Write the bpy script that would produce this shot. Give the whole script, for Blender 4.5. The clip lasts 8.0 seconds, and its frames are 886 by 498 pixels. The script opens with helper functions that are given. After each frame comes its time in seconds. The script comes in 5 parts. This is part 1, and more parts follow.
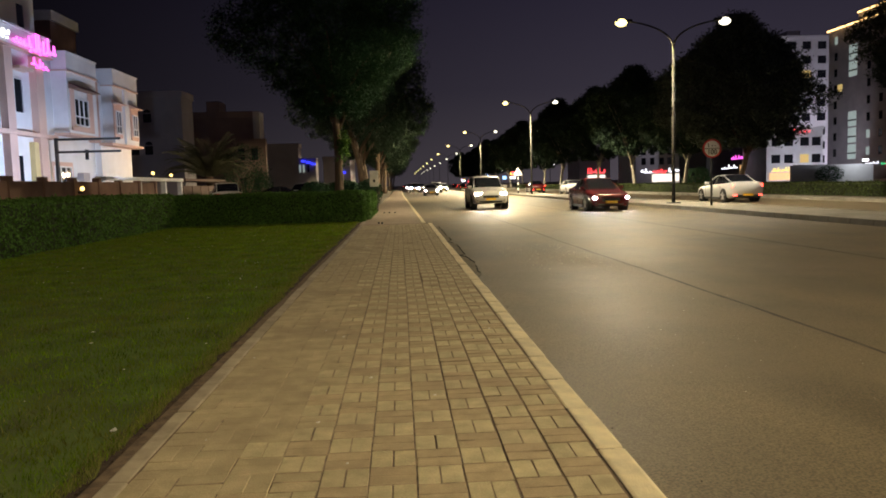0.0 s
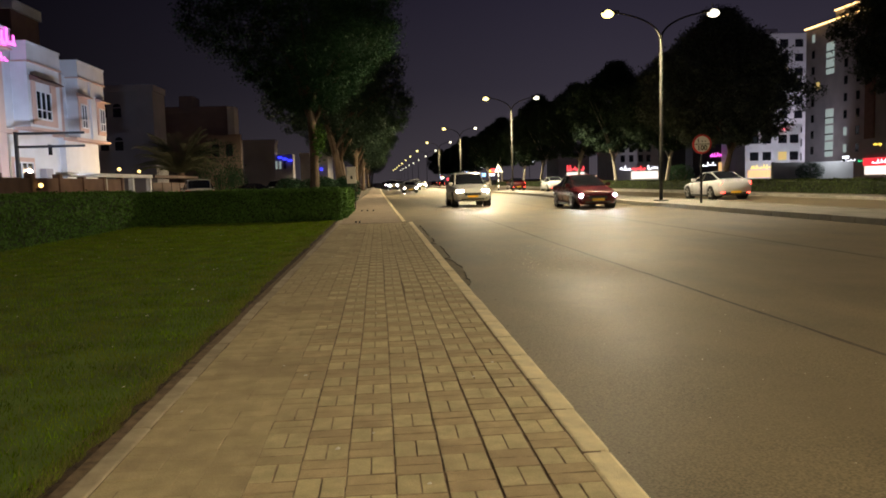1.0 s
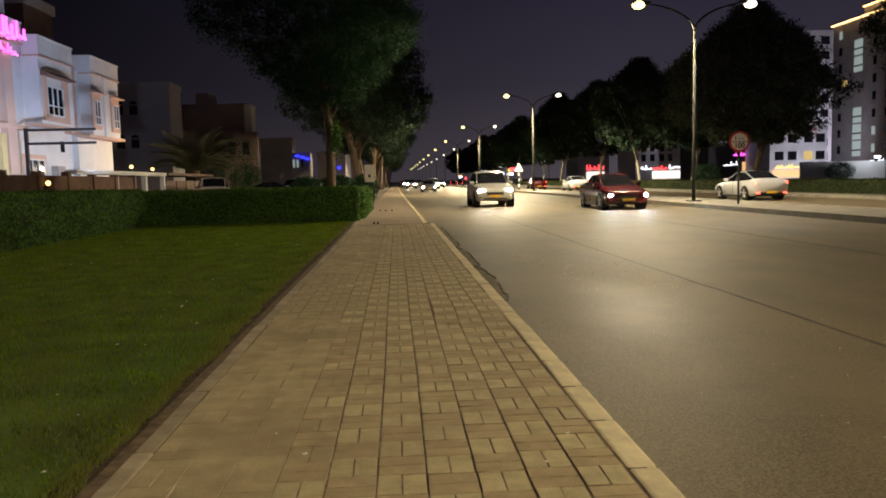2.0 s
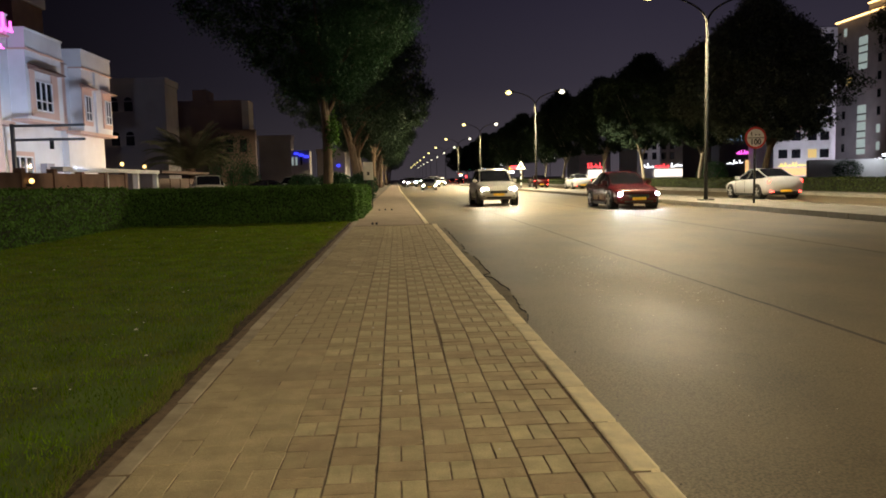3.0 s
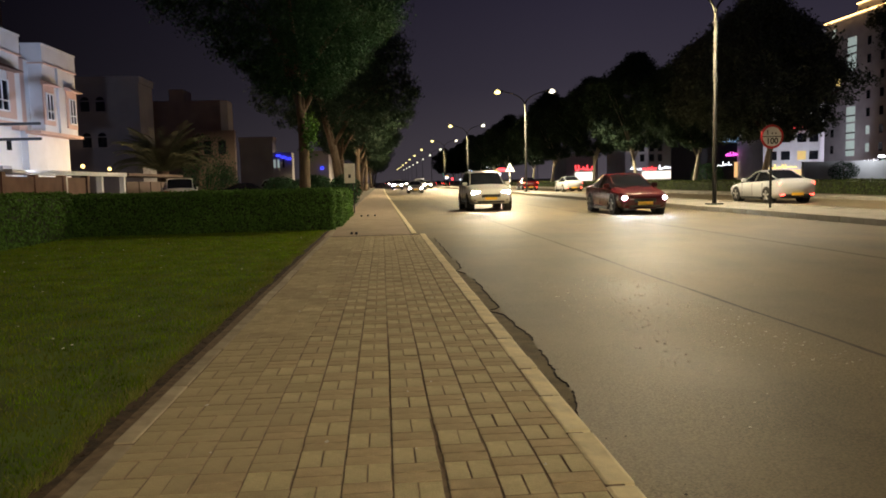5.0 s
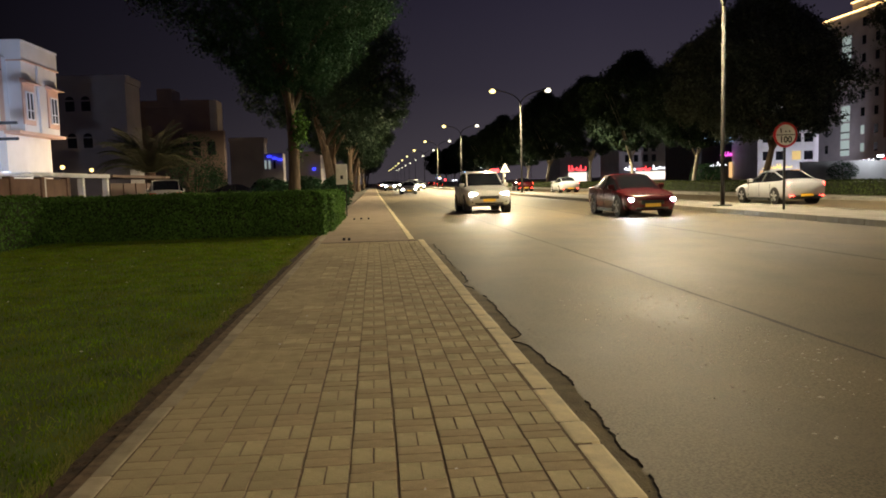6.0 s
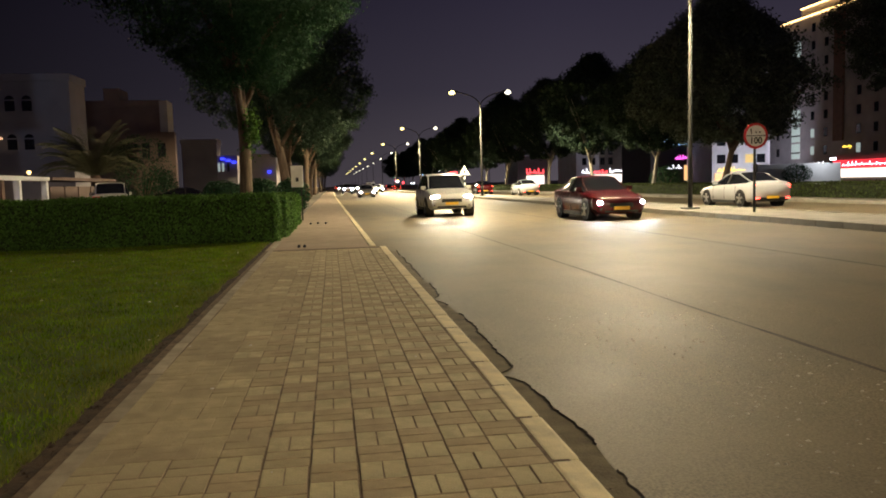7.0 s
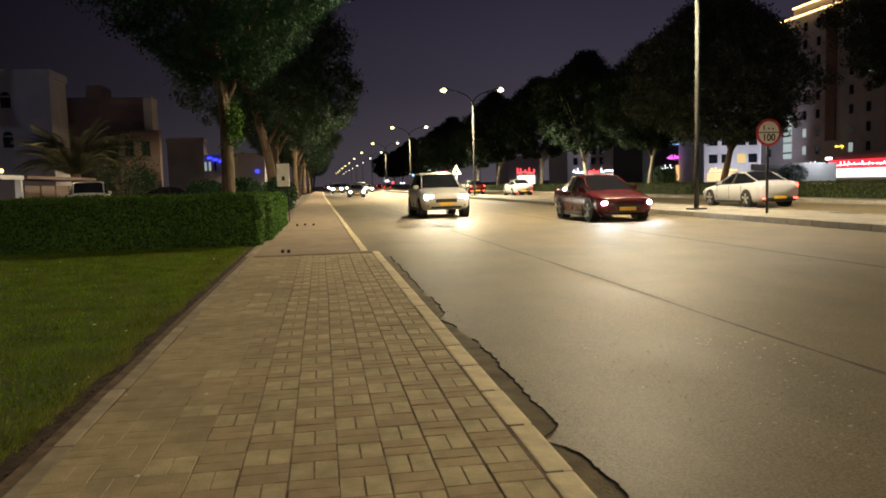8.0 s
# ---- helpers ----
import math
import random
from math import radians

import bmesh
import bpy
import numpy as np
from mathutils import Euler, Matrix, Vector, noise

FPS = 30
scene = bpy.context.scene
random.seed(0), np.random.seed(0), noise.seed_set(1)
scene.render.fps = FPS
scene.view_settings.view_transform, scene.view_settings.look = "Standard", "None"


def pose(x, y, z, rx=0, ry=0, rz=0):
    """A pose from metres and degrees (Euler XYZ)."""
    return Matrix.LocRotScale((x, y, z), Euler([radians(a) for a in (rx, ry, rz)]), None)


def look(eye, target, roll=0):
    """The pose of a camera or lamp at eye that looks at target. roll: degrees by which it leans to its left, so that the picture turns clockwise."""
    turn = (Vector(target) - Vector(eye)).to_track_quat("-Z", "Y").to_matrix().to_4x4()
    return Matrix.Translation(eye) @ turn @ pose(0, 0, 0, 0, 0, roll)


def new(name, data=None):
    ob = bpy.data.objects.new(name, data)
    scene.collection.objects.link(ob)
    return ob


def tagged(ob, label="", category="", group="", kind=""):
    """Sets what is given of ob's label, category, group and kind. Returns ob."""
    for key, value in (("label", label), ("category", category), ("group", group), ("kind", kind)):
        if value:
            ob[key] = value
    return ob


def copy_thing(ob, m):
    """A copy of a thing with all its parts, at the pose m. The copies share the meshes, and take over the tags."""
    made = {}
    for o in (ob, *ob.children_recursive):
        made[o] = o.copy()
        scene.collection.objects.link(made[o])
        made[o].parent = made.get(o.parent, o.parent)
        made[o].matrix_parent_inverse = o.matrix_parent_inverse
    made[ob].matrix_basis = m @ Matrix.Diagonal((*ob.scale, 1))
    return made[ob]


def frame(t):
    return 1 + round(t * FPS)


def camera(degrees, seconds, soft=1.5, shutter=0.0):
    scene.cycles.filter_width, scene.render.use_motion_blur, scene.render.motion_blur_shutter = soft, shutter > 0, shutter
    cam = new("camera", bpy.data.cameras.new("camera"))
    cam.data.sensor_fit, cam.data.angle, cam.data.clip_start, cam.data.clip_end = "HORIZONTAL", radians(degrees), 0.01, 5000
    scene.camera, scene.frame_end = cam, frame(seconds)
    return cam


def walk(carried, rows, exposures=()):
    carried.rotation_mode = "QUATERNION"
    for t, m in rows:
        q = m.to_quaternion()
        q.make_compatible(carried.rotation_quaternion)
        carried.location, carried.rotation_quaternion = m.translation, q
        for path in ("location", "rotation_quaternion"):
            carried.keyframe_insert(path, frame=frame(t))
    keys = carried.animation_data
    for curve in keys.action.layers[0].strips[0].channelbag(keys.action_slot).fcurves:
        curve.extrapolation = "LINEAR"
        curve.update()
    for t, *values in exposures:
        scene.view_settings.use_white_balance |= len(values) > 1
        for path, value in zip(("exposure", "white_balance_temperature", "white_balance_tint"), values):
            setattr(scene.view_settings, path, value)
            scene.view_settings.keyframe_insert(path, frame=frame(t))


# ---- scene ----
cam = camera(61.0, 8.0, soft=1.8)
PATH = [
    (0, (0.277, -0.116, 1.197), (0.386, 1.873, 1.026), -1.65),
    (0.5, (0.296, 0.599, 1.184), (0.437, 2.586, 1.008), -1.6),
    (1, (0.279, 1.24, 1.18), (0.444, 3.225, 1.0), -1.6),
    (1.5, (0.211, 1.974, 1.168), (0.384, 3.958, 0.985), -1.45),
    (1.7, (0.214, 2.251, 1.170), (0.348, 4.239, 0.990), -1.5),
    (2.8, (0.228, 3.711, 1.178), (0.338, 5.698, 0.990), -1.4),
    (3, (0.227, 3.953, 1.167), (0.346, 5.94, 0.981), -1.4),
    (3.5, (0.272, 4.581, 1.142), (0.422, 6.567, 0.957), -1.5),
    (4, (0.286, 5.25, 1.178), (0.443, 7.235, 0.995), -1.5),
    (4.5, (0.327, 5.803, 1.164), (0.483, 7.789, 0.985), -1.55),
    (4.7, (0.318, 6.065, 1.170), (0.474, 8.051, 0.991), -1.5),
    (5.8, (0.266, 7.535, 1.200), (0.424, 9.520, 1.014), -1.5),
    (6, (0.254, 7.788, 1.201), (0.43, 9.772, 1.022), -1.6),
    (6.5, (0.246, 8.314, 1.183), (0.482, 10.292, 1.007), -1.6),
    (7, (0.245, 8.974, 1.179), (0.532, 10.946, 1.005), -1.65),
    (7.5, (0.262, 9.562, 1.176), (0.564, 11.532, 1.001), -1.6),
    (8, (0.284, 10.372, 1.16), (0.598, 12.339, 0.985), -1.6),
]
walk(cam, [(t, look(eye, target, roll)) for t, eye, target, roll in PATH], [(0, -0.05), (1.5, -0.05), (4.5, 0.08), (6, 0.08), (6.5, 0.18), (7, 0.27), (8, 0.28)])

# ---------------------------------------------------------------- sky and large lights
ROAD_Z = -0.15
LAMP_Y = [-43.0, -4.0, 34.9, 73.3, 119.0, 160.0, 201.0, 243.0, 285.0, 328.0, 372.0, 418.0, 466.0, 516.0]
LAMP_X, HEAD_Z, ARM = 13.2, 8.5, 2.45

world = bpy.data.worlds.new("night_sky")
scene.world = world
world.use_nodes = True
wn = world.node_tree.nodes
wl = world.node_tree.links
wn.clear()
w_out = wn.new("ShaderNodeOutputWorld")
w_bg = wn.new("ShaderNodeBackground")
w_tc = wn.new("ShaderNodeTexCoord")
w_sep = wn.new("ShaderNodeSeparateXYZ")
w_ramp = wn.new("ShaderNodeValToRGB")
wl.new(w_tc.outputs["Generated"], w_sep.inputs[0])
wl.new(w_sep.outputs["Z"], w_ramp.inputs[0])
w_x = wn.new("ShaderNodeMapRange")
w_x.inputs["From Min"].default_value, w_x.inputs["From Max"].default_value = -0.42, 0.28
w_x.inputs["To Min"].default_value, w_x.inputs["To Max"].default_value = 0.27, 1.8
w_mul = wn.new("ShaderNodeVectorMath")
w_mul.operation = "SCALE"
wl.new(w_sep.outputs["X"], w_x.inputs["Value"])
wl.new(w_ramp.outputs[0], w_mul.inputs[0])
wl.new(w_x.outputs[0], w_mul.inputs["Scale"])
wl.new(w_mul.outputs[0], w_bg.inputs["Color"])
wl.new(w_bg.outputs[0], w_out.inputs["Surface"])
el = w_ramp.color_ramp.elements
el[0].position, el[0].color = 0.0, (0.038, 0.032, 0.038, 1)
el[1].position, el[1].color = 0.28, (0.0085, 0.007, 0.0146, 1)
mid = el.new(0.12)
mid.color = (0.0185, 0.0157, 0.0232, 1)
w_bg.inputs["Strength"].default_value = 1.05


def spot(name, eye, target, power, colour, angle, blend=0.6, radius=0.15):
    d = bpy.data.lights.new(name, "SPOT")
    d.energy, d.color, d.spot_size, d.spot_blend, d.shadow_soft_size = power, colour, radians(angle), blend, radius
    ob = new(name, d)
    ob.matrix_world = look(eye, target)
    return ob


WARM, COOL = (1.0, 0.82, 0.5), (1.0, 0.9, 0.7)
for ly in LAMP_Y[:6]:
    spot("street_light", (LAMP_X - ARM, ly, HEAD_Z - 0.25), (LAMP_X - ARM - 0.6, ly, 0), 19500, WARM, 166, 0.12)
    spot("street_light", (LAMP_X + ARM, ly, HEAD_Z - 0.25), (LAMP_X + ARM + 0.4, ly, 0), 4300, COOL, 142, 0.25)
# beams of the two nearest oncoming cars
for hx, hy, hc in ((4.3, 38.0, (1.0, 0.9, 0.72)), (5.5, 38.0, (1.0, 0.9, 0.72)), (8.75, 31.6, (0.8, 0.88, 1.0)), (9.85, 31.6, (0.8, 0.88, 1.0))):
    spot("headlight_beam", (hx, hy, 0.62), (hx - (3.0 if hx < 7 else 0.6), hy - 20, -0.2), 130 if hx < 7 else 60, hc, 70, 0.8, 0.06)
# floodlights inside the villa's yard
spot("villa_floodlight", (-12.8, 36.0, 2.4), (-18.0, 38.5, 6.0), 1800, (0.56, 0.69, 1.0), 150, 0.6)
spot("villa_floodlight", (-12.8, 46.5, 2.4), (-18.0, 47.0, 6.0), 380, (0.56, 0.69, 1.0), 150, 0.6)


# ---------------------------------------------------------------- materials
def mat(name, base, rough=0.7, metal=0.0, var=0.25, scale=6.0, bump=0.0, bscale=40.0, spread=0.0, island=False,
        emit=None, power=0.0, dirt=None, dirt_scale=0.8, dirt_amount=0.0, spec=0.5, rvar=0.0, stretch=None, grain=0.0, grain_scale=150.0, plain_bump=False):
    m = bpy.data.materials.new(name)
    m.use_nodes = True
    n, l = m.node_tree.nodes, m.node_tree.links
    p = n["Principled BSDF"]
    p.inputs["Roughness"].default_value, p.inputs["Metallic"].default_value = rough, metal
    p.inputs["Specular IOR Level"].default_value = spec
    tc = n.new("ShaderNodeTexCoord")
    co = tc.outputs["Object"]
    if stretch:
        mp = n.new("ShaderNodeMapping")
        mp.inputs["Scale"].default_value = stretch
        l.new(co, mp.inputs["Vector"])
        co = mp.outputs[0]
    big = n.new("ShaderNodeTexNoise")
    big.inputs["Scale"].default_value, big.inputs["Detail"].default_value = scale, 6
    l.new(co, big.inputs["Vector"])
    rng = n.new("ShaderNodeMapRange")
    rng.inputs["From Min"].default_value, rng.inputs["From Max"].default_value = 0.3, 0.7
    rng.inputs["To Min"].default_value, rng.inputs["To Max"].default_value = 1 - var, 1 + var
    l.new(big.outputs["Fac"], rng.inputs["Value"])
    val = rng.outputs[0]
    if spread:
        if island:
            g = n.new("ShaderNodeNewGeometry")
            rnd = g.outputs["Random Per Island"]
        else:
            g = n.new("ShaderNodeObjectInfo")
            rnd = g.outputs["Random"]
        r2 = n.new("ShaderNodeMapRange")
        r2.inputs["To Min"].default_value, r2.inputs["To Max"].default_value = 1 - spread, 1 + spread
        l.new(rnd, r2.inputs["Value"])
        mu = n.new("ShaderNodeMath")
        mu.operation = "MULTIPLY"
        l.new(val, mu.inputs[0])
        l.new(r2.outputs[0], mu.inputs[1])
        val = mu.outputs[0]
    col = n.new("ShaderNodeVectorMath")
    col.operation = "SCALE"
    col.inputs[0].default_value = base
    l.new(val, col.inputs["Scale"])
    out = col.outputs[0]
    if grain:
        gn = n.new("ShaderNodeTexNoise")
        gn.inputs["Scale"].default_value, gn.inputs["Detail"].default_value = grain_scale, 2
        l.new(tc.outputs["Object"], gn.inputs["Vector"])
        gr = n.new("ShaderNodeMapRange")
        gr.inputs["From Min"].default_value, gr.inputs["From Max"].default_value = 0.35, 0.65
        gr.inputs["To Min"].default_value, gr.inputs["To Max"].default_value = 1 - grain, 1 + grain
        l.new(gn.outputs["Fac"], gr.inputs["Value"])
        gs = n.new("ShaderNodeVectorMath")
        gs.operation = "SCALE"
        l.new(out, gs.inputs[0])
        l.new(gr.outputs[0], gs.inputs["Scale"])
        out = gs.outputs[0]
    if dirt_amount:
        dn = n.new("ShaderNodeTexNoise")
        dn.inputs["Scale"].default_value, dn.inputs["Detail"].default_value, dn.inputs["Roughness"].default_value = dirt_scale, 8, 0.65
        l.new(tc.outputs["Object"], dn.inputs["Vector"])
        dr = n.new("ShaderNodeMapRange")
        dr.inputs["From Min"].default_value, dr.inputs["From Max"].default_value = 0.45, 0.68
        dr.inputs["To Max"].default_value = dirt_amount
        l.new(dn.outputs["Fac"], dr.inputs["Value"])
        mx = n.new("ShaderNodeMix")
        mx.data_type = "RGBA"
        l.new(dr.outputs[0], mx.inputs["Factor"])
        l.new(out, mx.inputs["A"])
        mx.inputs["B"].default_value = (*dirt, 1)
        out = mx.outputs["Result"]
    l.new(out, p.inputs["Base Color"])
    if rvar:
        rr = n.new("ShaderNodeMapRange")
        rr.inputs["From Min"].default_value, rr.inputs["From Max"].default_value = 0.3, 0.7
        rr.inputs["To Min"].default_value, rr.inputs["To Max"].default_value = rough - rvar, rough + rvar
        l.new(big.outputs["Fac"], rr.inputs["Value"])
        l.new(rr.outputs[0], p.inputs["Roughness"])
    if bump:
        bn = n.new("ShaderNodeTexNoise")
        bn.inputs["Scale"].default_value, bn.inputs["Detail"].default_value = bscale, 5
        l.new(tc.outputs["Object"] if plain_bump else co, bn.inputs["Vector"])
        b = n.new("ShaderNodeBump")
        b.inputs["Strength"].default_value, b.inputs["Distance"].default_value = bump, 0.01
        l.new(bn.outputs["Fac"], b.inputs["Height"])
        l.new(b.outputs[0], p.inputs["Normal"])
    if emit:
        p.inputs["Emission Color"].default_value = (*emit, 1)
        p.inputs["Emission Strength"].default_value = power
    return m


def leaf_mat(name, base, spread=0.45, trans=0.3, var=0.22, scale=0.9, **more):
    """Foliage: a gloss-poor face with some light passing through each leaf."""
    m = mat(name, base, rough=0.75, var=var, scale=scale, spread=spread, island=True, spec=0.12, **more)
    n, l = m.node_tree.nodes, m.node_tree.links
    p = n["Principled BSDF"]
    tr, mx = n.new("ShaderNodeBsdfTranslucent"), n.new("ShaderNodeMixShader")
    l.new(p.inputs["Base Color"].links[0].from_socket, tr.inputs["Color"])
    mx.inputs["Fac"].default_value = trans
    l.new(p.outputs[0], mx.inputs[1])
    l.new(tr.outputs[0], mx.inputs[2])
    l.new(mx.outputs[0], n["Material Output"].inputs["Surface"])
    return m


M = {}
M["paver"] = mat("paver_concrete", (0.52, 0.445, 0.255), 0.85, grain=0.12, var=0.2, scale=9, bump=0.5, bscale=160, spread=0.065, dirt=(0.29, 0.22, 0.14), dirt_scale=1.3, dirt_amount=0.5)
M["paver_rest"] = mat("paver_concrete_joined", (0.52, 0.445, 0.255), 0.85, grain=0.12, var=0.2, scale=9, bump=0.5, bscale=160, spread=0.065, island=True, dirt=(0.29, 0.22, 0.14), dirt_scale=1.3, dirt_amount=0.5)
M["paver_flat"] = mat("brown_paver_concrete", (0.445, 0.348, 0.205), 0.88, grain=0.12, var=0.15, scale=9, bump=0.5, bscale=160, spread=0.07, dirt=(0.26, 0.185, 0.12), dirt_scale=1.3, dirt_amount=0.5)
M["paver_flat_rest"] = mat("brown_paver_concrete_joined", (0.445, 0.348, 0.205), 0.88, grain=0.12, var=0.15, scale=9, bump=0.5, bscale=160, spread=0.07, island=True, dirt=(0.26, 0.185, 0.12), dirt_scale=1.3, dirt_amount=0.5)
M["joint"] = mat("joint_sand", (0.16, 0.11, 0.068), 0.95, var=0.4, scale=14, bump=0.6, bscale=200)
M["paver_dusty"] = mat("paver_dusty_concrete", (0.44, 0.36, 0.212), 0.92, grain=0.12, var=0.15, scale=7, bump=0.5, bscale=160, spread=0.06, dirt=(0.23, 0.17, 0.11), dirt_scale=1.1, dirt_amount=0.55)
M["paver_dusty_rest"] = mat("paver_dusty_rest_concrete", (0.44, 0.36, 0.212), 0.92, grain=0.12, var=0.15, scale=7, bump=0.5, bscale=160, spread=0.06, island=True, dirt=(0.23, 0.17, 0.11), dirt_scale=1.1, dirt_amount=0.55)
M["chip"] = mat("stone_chip", (0.4, 0.35, 0.27), 0.8, var=0.5, scale=30)
M["grime"] = mat("joint_grime", (0.31, 0.24, 0.15), 0.95, var=0.35, scale=14)
M["crossing"] = mat("sandy_concrete", (0.33, 0.25, 0.175), 0.88, var=0.15, scale=2.5, bump=0.4, bscale=90, grain=0.12, dirt=(0.22, 0.16, 0.11), dirt_scale=0.8, dirt_amount=0.6)
M["fringe"] = leaf_mat("dry_grass_fringe", (0.2, 0.21, 0.055), 0.4)
M["kerb"] = mat("kerb_concrete", (0.78, 0.67, 0.43), 0.85, var=0.18, scale=7, bump=0.4, bscale=120, spread=0.12, dirt=(0.32, 0.27, 0.19), dirt_scale=2.2, dirt_amount=0.5)
M["edging"] = mat("edging_concrete", (0.4, 0.335, 0.235), 0.9, var=0.2, scale=8, bump=0.4, bscale=120, spread=0.15, dirt=(0.13, 0.1, 0.07), dirt_scale=2.5, dirt_amount=0.5)
M["soil"] = mat("bare_soil", (0.055, 0.034, 0.02), 0.97, var=0.5, scale=12, bump=1.0, bscale=50)
M["ground"] = mat("sandy_ground", (0.16, 0.13, 0.095), 0.95, var=0.3, scale=0.4, bump=0.6, bscale=9, dirt=(0.08, 0.07, 0.045), dirt_scale=0.12, dirt_amount=0.7)
M["lawn"] = mat("lawn_earth", (0.085, 0.135, 0.018), 0.95, var=0.45, scale=2.0, bump=1.0, bscale=60, dirt=(0.085, 0.07, 0.025), dirt_scale=0.9, dirt_amount=0.5)
M["grass"] = leaf_mat("grass_blades", (0.122, 0.205, 0.009), 0.5, 0.6, 0.5, 2.6, dirt=(0.21, 0.195, 0.03), dirt_scale=1.7, dirt_amount=0.65)
M["asphalt"] = mat("worn_asphalt", (0.146, 0.116, 0.07), 0.62, var=0.28, scale=0.8, bump=0.16, bscale=110, stretch=(1.2, 0.45, 1), plain_bump=True, grain=0.34, grain_scale=75, dirt=(0.2, 0.156, 0.094), dirt_scale=0.45, dirt_amount=0.6, rvar=0.05, spec=0.19)
M["tar"] = mat("tar_joint", (0.075, 0.06, 0.04), 0.9, var=0.3, scale=5)
M["gutter"] = mat("gutter_dirt", (0.15, 0.118, 0.072), 0.95, var=0.3, scale=6, bump=0.8, bscale=70)
M["broken"] = mat("broken_asphalt_edge", (0.045, 0.036, 0.026), 0.92, var=0.4, scale=10, bump=1.0, bscale=60)
M["hedge"] = leaf_mat("hedge_leaves", (0.075, 0.15, 0.03), 0.55)
M["hedge_olive"] = leaf_mat("dusty_hedge_leaves", (0.06, 0.078, 0.026), 0.65)
# near-black: the shade deep inside the hedges is put into this colour
M["hedge_shade_core"] = mat("hedge_shade", (0.02, 0.03, 0.01), 0.95, var=0.5, scale=4)
M["leaf"] = leaf_mat("tree_leaves", (0.03, 0.068, 0.032), 0.4)
M["leaf_mid"] = leaf_mat("tree_leaves_blue_green", (0.036, 0.06, 0.037), 0.45)
M["leaf_dark"] = leaf_mat("tree_leaves_dark", (0.095, 0.118, 0.082), 0.5)
M["bark"] = mat("tree_bark", (0.12, 0.083, 0.056), 0.95, var=0.4, scale=5, bump=1.0, bscale=14, stretch=(3, 3, 0.5))
M["bark_pale"] = mat("pale_bark", (0.4, 0.36, 0.3), 0.9, var=0.3, scale=5, bump=0.6, bscale=14, stretch=(3, 3, 0.5))
M["steel"] = mat("weathered_dark_grey_steel", (0.034, 0.033, 0.03), 0.65, var=0.25, scale=6, spec=0.25)
M["white_paint"] = mat("white_wall_paint", (0.72, 0.72, 0.74), 0.8, var=0.06, scale=0.6, bump=0.15, bscale=60, dirt=(0.5, 0.48, 0.46), dirt_scale=0.5, dirt_amount=0.35)
M["salmon"] = mat("salmon_wall_paint", (0.62, 0.42, 0.34), 0.8, var=0.08, scale=0.7, bump=0.15, bscale=60)
M["ochre"] = mat("ochre_wall_paint", (0.6, 0.47, 0.22), 0.8, var=0.08, scale=0.7, bump=0.15, bscale=60)
M["brown_wall"] = mat("brown_wall_paint", (0.2, 0.12, 0.09), 0.85, var=0.15, scale=1.2, bump=0.3, bscale=40)
M["grey_wall"] = mat("grey_render", (0.4, 0.37, 0.38), 0.85, var=0.12, scale=0.5, bump=0.2, bscale=30)
M["tan_wall"] = mat("tan_render", (0.2, 0.14, 0.12), 0.85, var=0.15, scale=0.5, bump=0.2, bscale=30)
M["median"] = mat("median_concrete", (0.26, 0.24, 0.205), 0.9, var=0.2, scale=1.5, bump=0.3, bscale=60, dirt=(0.12, 0.105, 0.08), dirt_scale=0.6, dirt_amount=0.6)
M["cladding"] = mat("dark_cladding", (0.05, 0.05, 0.056), 0.6, var=0.15, scale=1)
M["fence_brown"] = mat("brown_boundary_wall", (0.17, 0.1, 0.075), 0.85, var=0.2, scale=1.5, bump=0.3, bscale=30)
M["glass"] = mat("dark_window_glass", (0.015, 0.017, 0.022), 0.06, var=0.2, scale=1, spec=0.6)
M["frame_white"] = mat("white_window_frame", (0.75, 0.75, 0.76), 0.5, var=0.05)
M["dark_metal"] = mat("dark_painted_metal", (0.015, 0.015, 0.018), 0.5, var=0.2)
M["black"] = mat("black_paint", (0.012, 0.012, 0.012), 0.6, var=0.2)
M["sign_white"] = mat("reflective_white", (0.9, 0.9, 0.88), 0.5, var=0.04, scale=3)
M["sign_red"] = mat("reflective_red", (0.62, 0.03, 0.035), 0.5, var=0.06, scale=3)
M["box_white"] = mat("cream_board", (0.72, 0.69, 0.63), 0.7, var=0.12, scale=4)
M["rubber"] = mat("tyre_rubber", (0.012, 0.012, 0.012), 0.85, var=0.2)
M["rim"] = mat("alloy_rim", (0.45, 0.45, 0.46), 0.3, 0.8, var=0.08)
M["car_silver"] = mat("silver_car_paint", (0.5, 0.49, 0.46), 0.28, 0.25, var=0.03, scale=2)
M["car_white"] = mat("white_car_paint", (0.44, 0.45, 0.47), 0.25, var=0.03, scale=2)
M["car_red"] = mat("red_car_paint", (0.075, 0.004, 0.006), 0.25, var=0.05, scale=2)
M["car_dark"] = mat("dark_car_paint", (0.018, 0.018, 0.022), 0.22, var=0.05, scale=2)
M["car_grey"] = mat("grey_car_paint", (0.13, 0.125, 0.12), 0.3, 0.2, var=0.05, scale=2)
M["car_glass"] = mat("car_glass", (0.01, 0.011, 0.013), 0.05, var=0.1)
M["plate"] = mat("yellow_plate", (0.75, 0.45, 0.04), 0.5, var=0.05)
M["lamp_warm"] = mat("lamp_lens_warm", (0.9, 0.8, 0.5), 0.4, emit=(1.0, 0.8, 0.27), power=4)
M["lamp_cool"] = mat("lamp_lens_cool", (0.9, 0.85, 0.7), 0.4, emit=(1.0, 0.93, 0.7), power=3)
M["head_on"] = mat("headlight_lens", (0.9, 0.9, 0.9), 0.3, emit=(1.0, 0.9, 0.72), power=700)
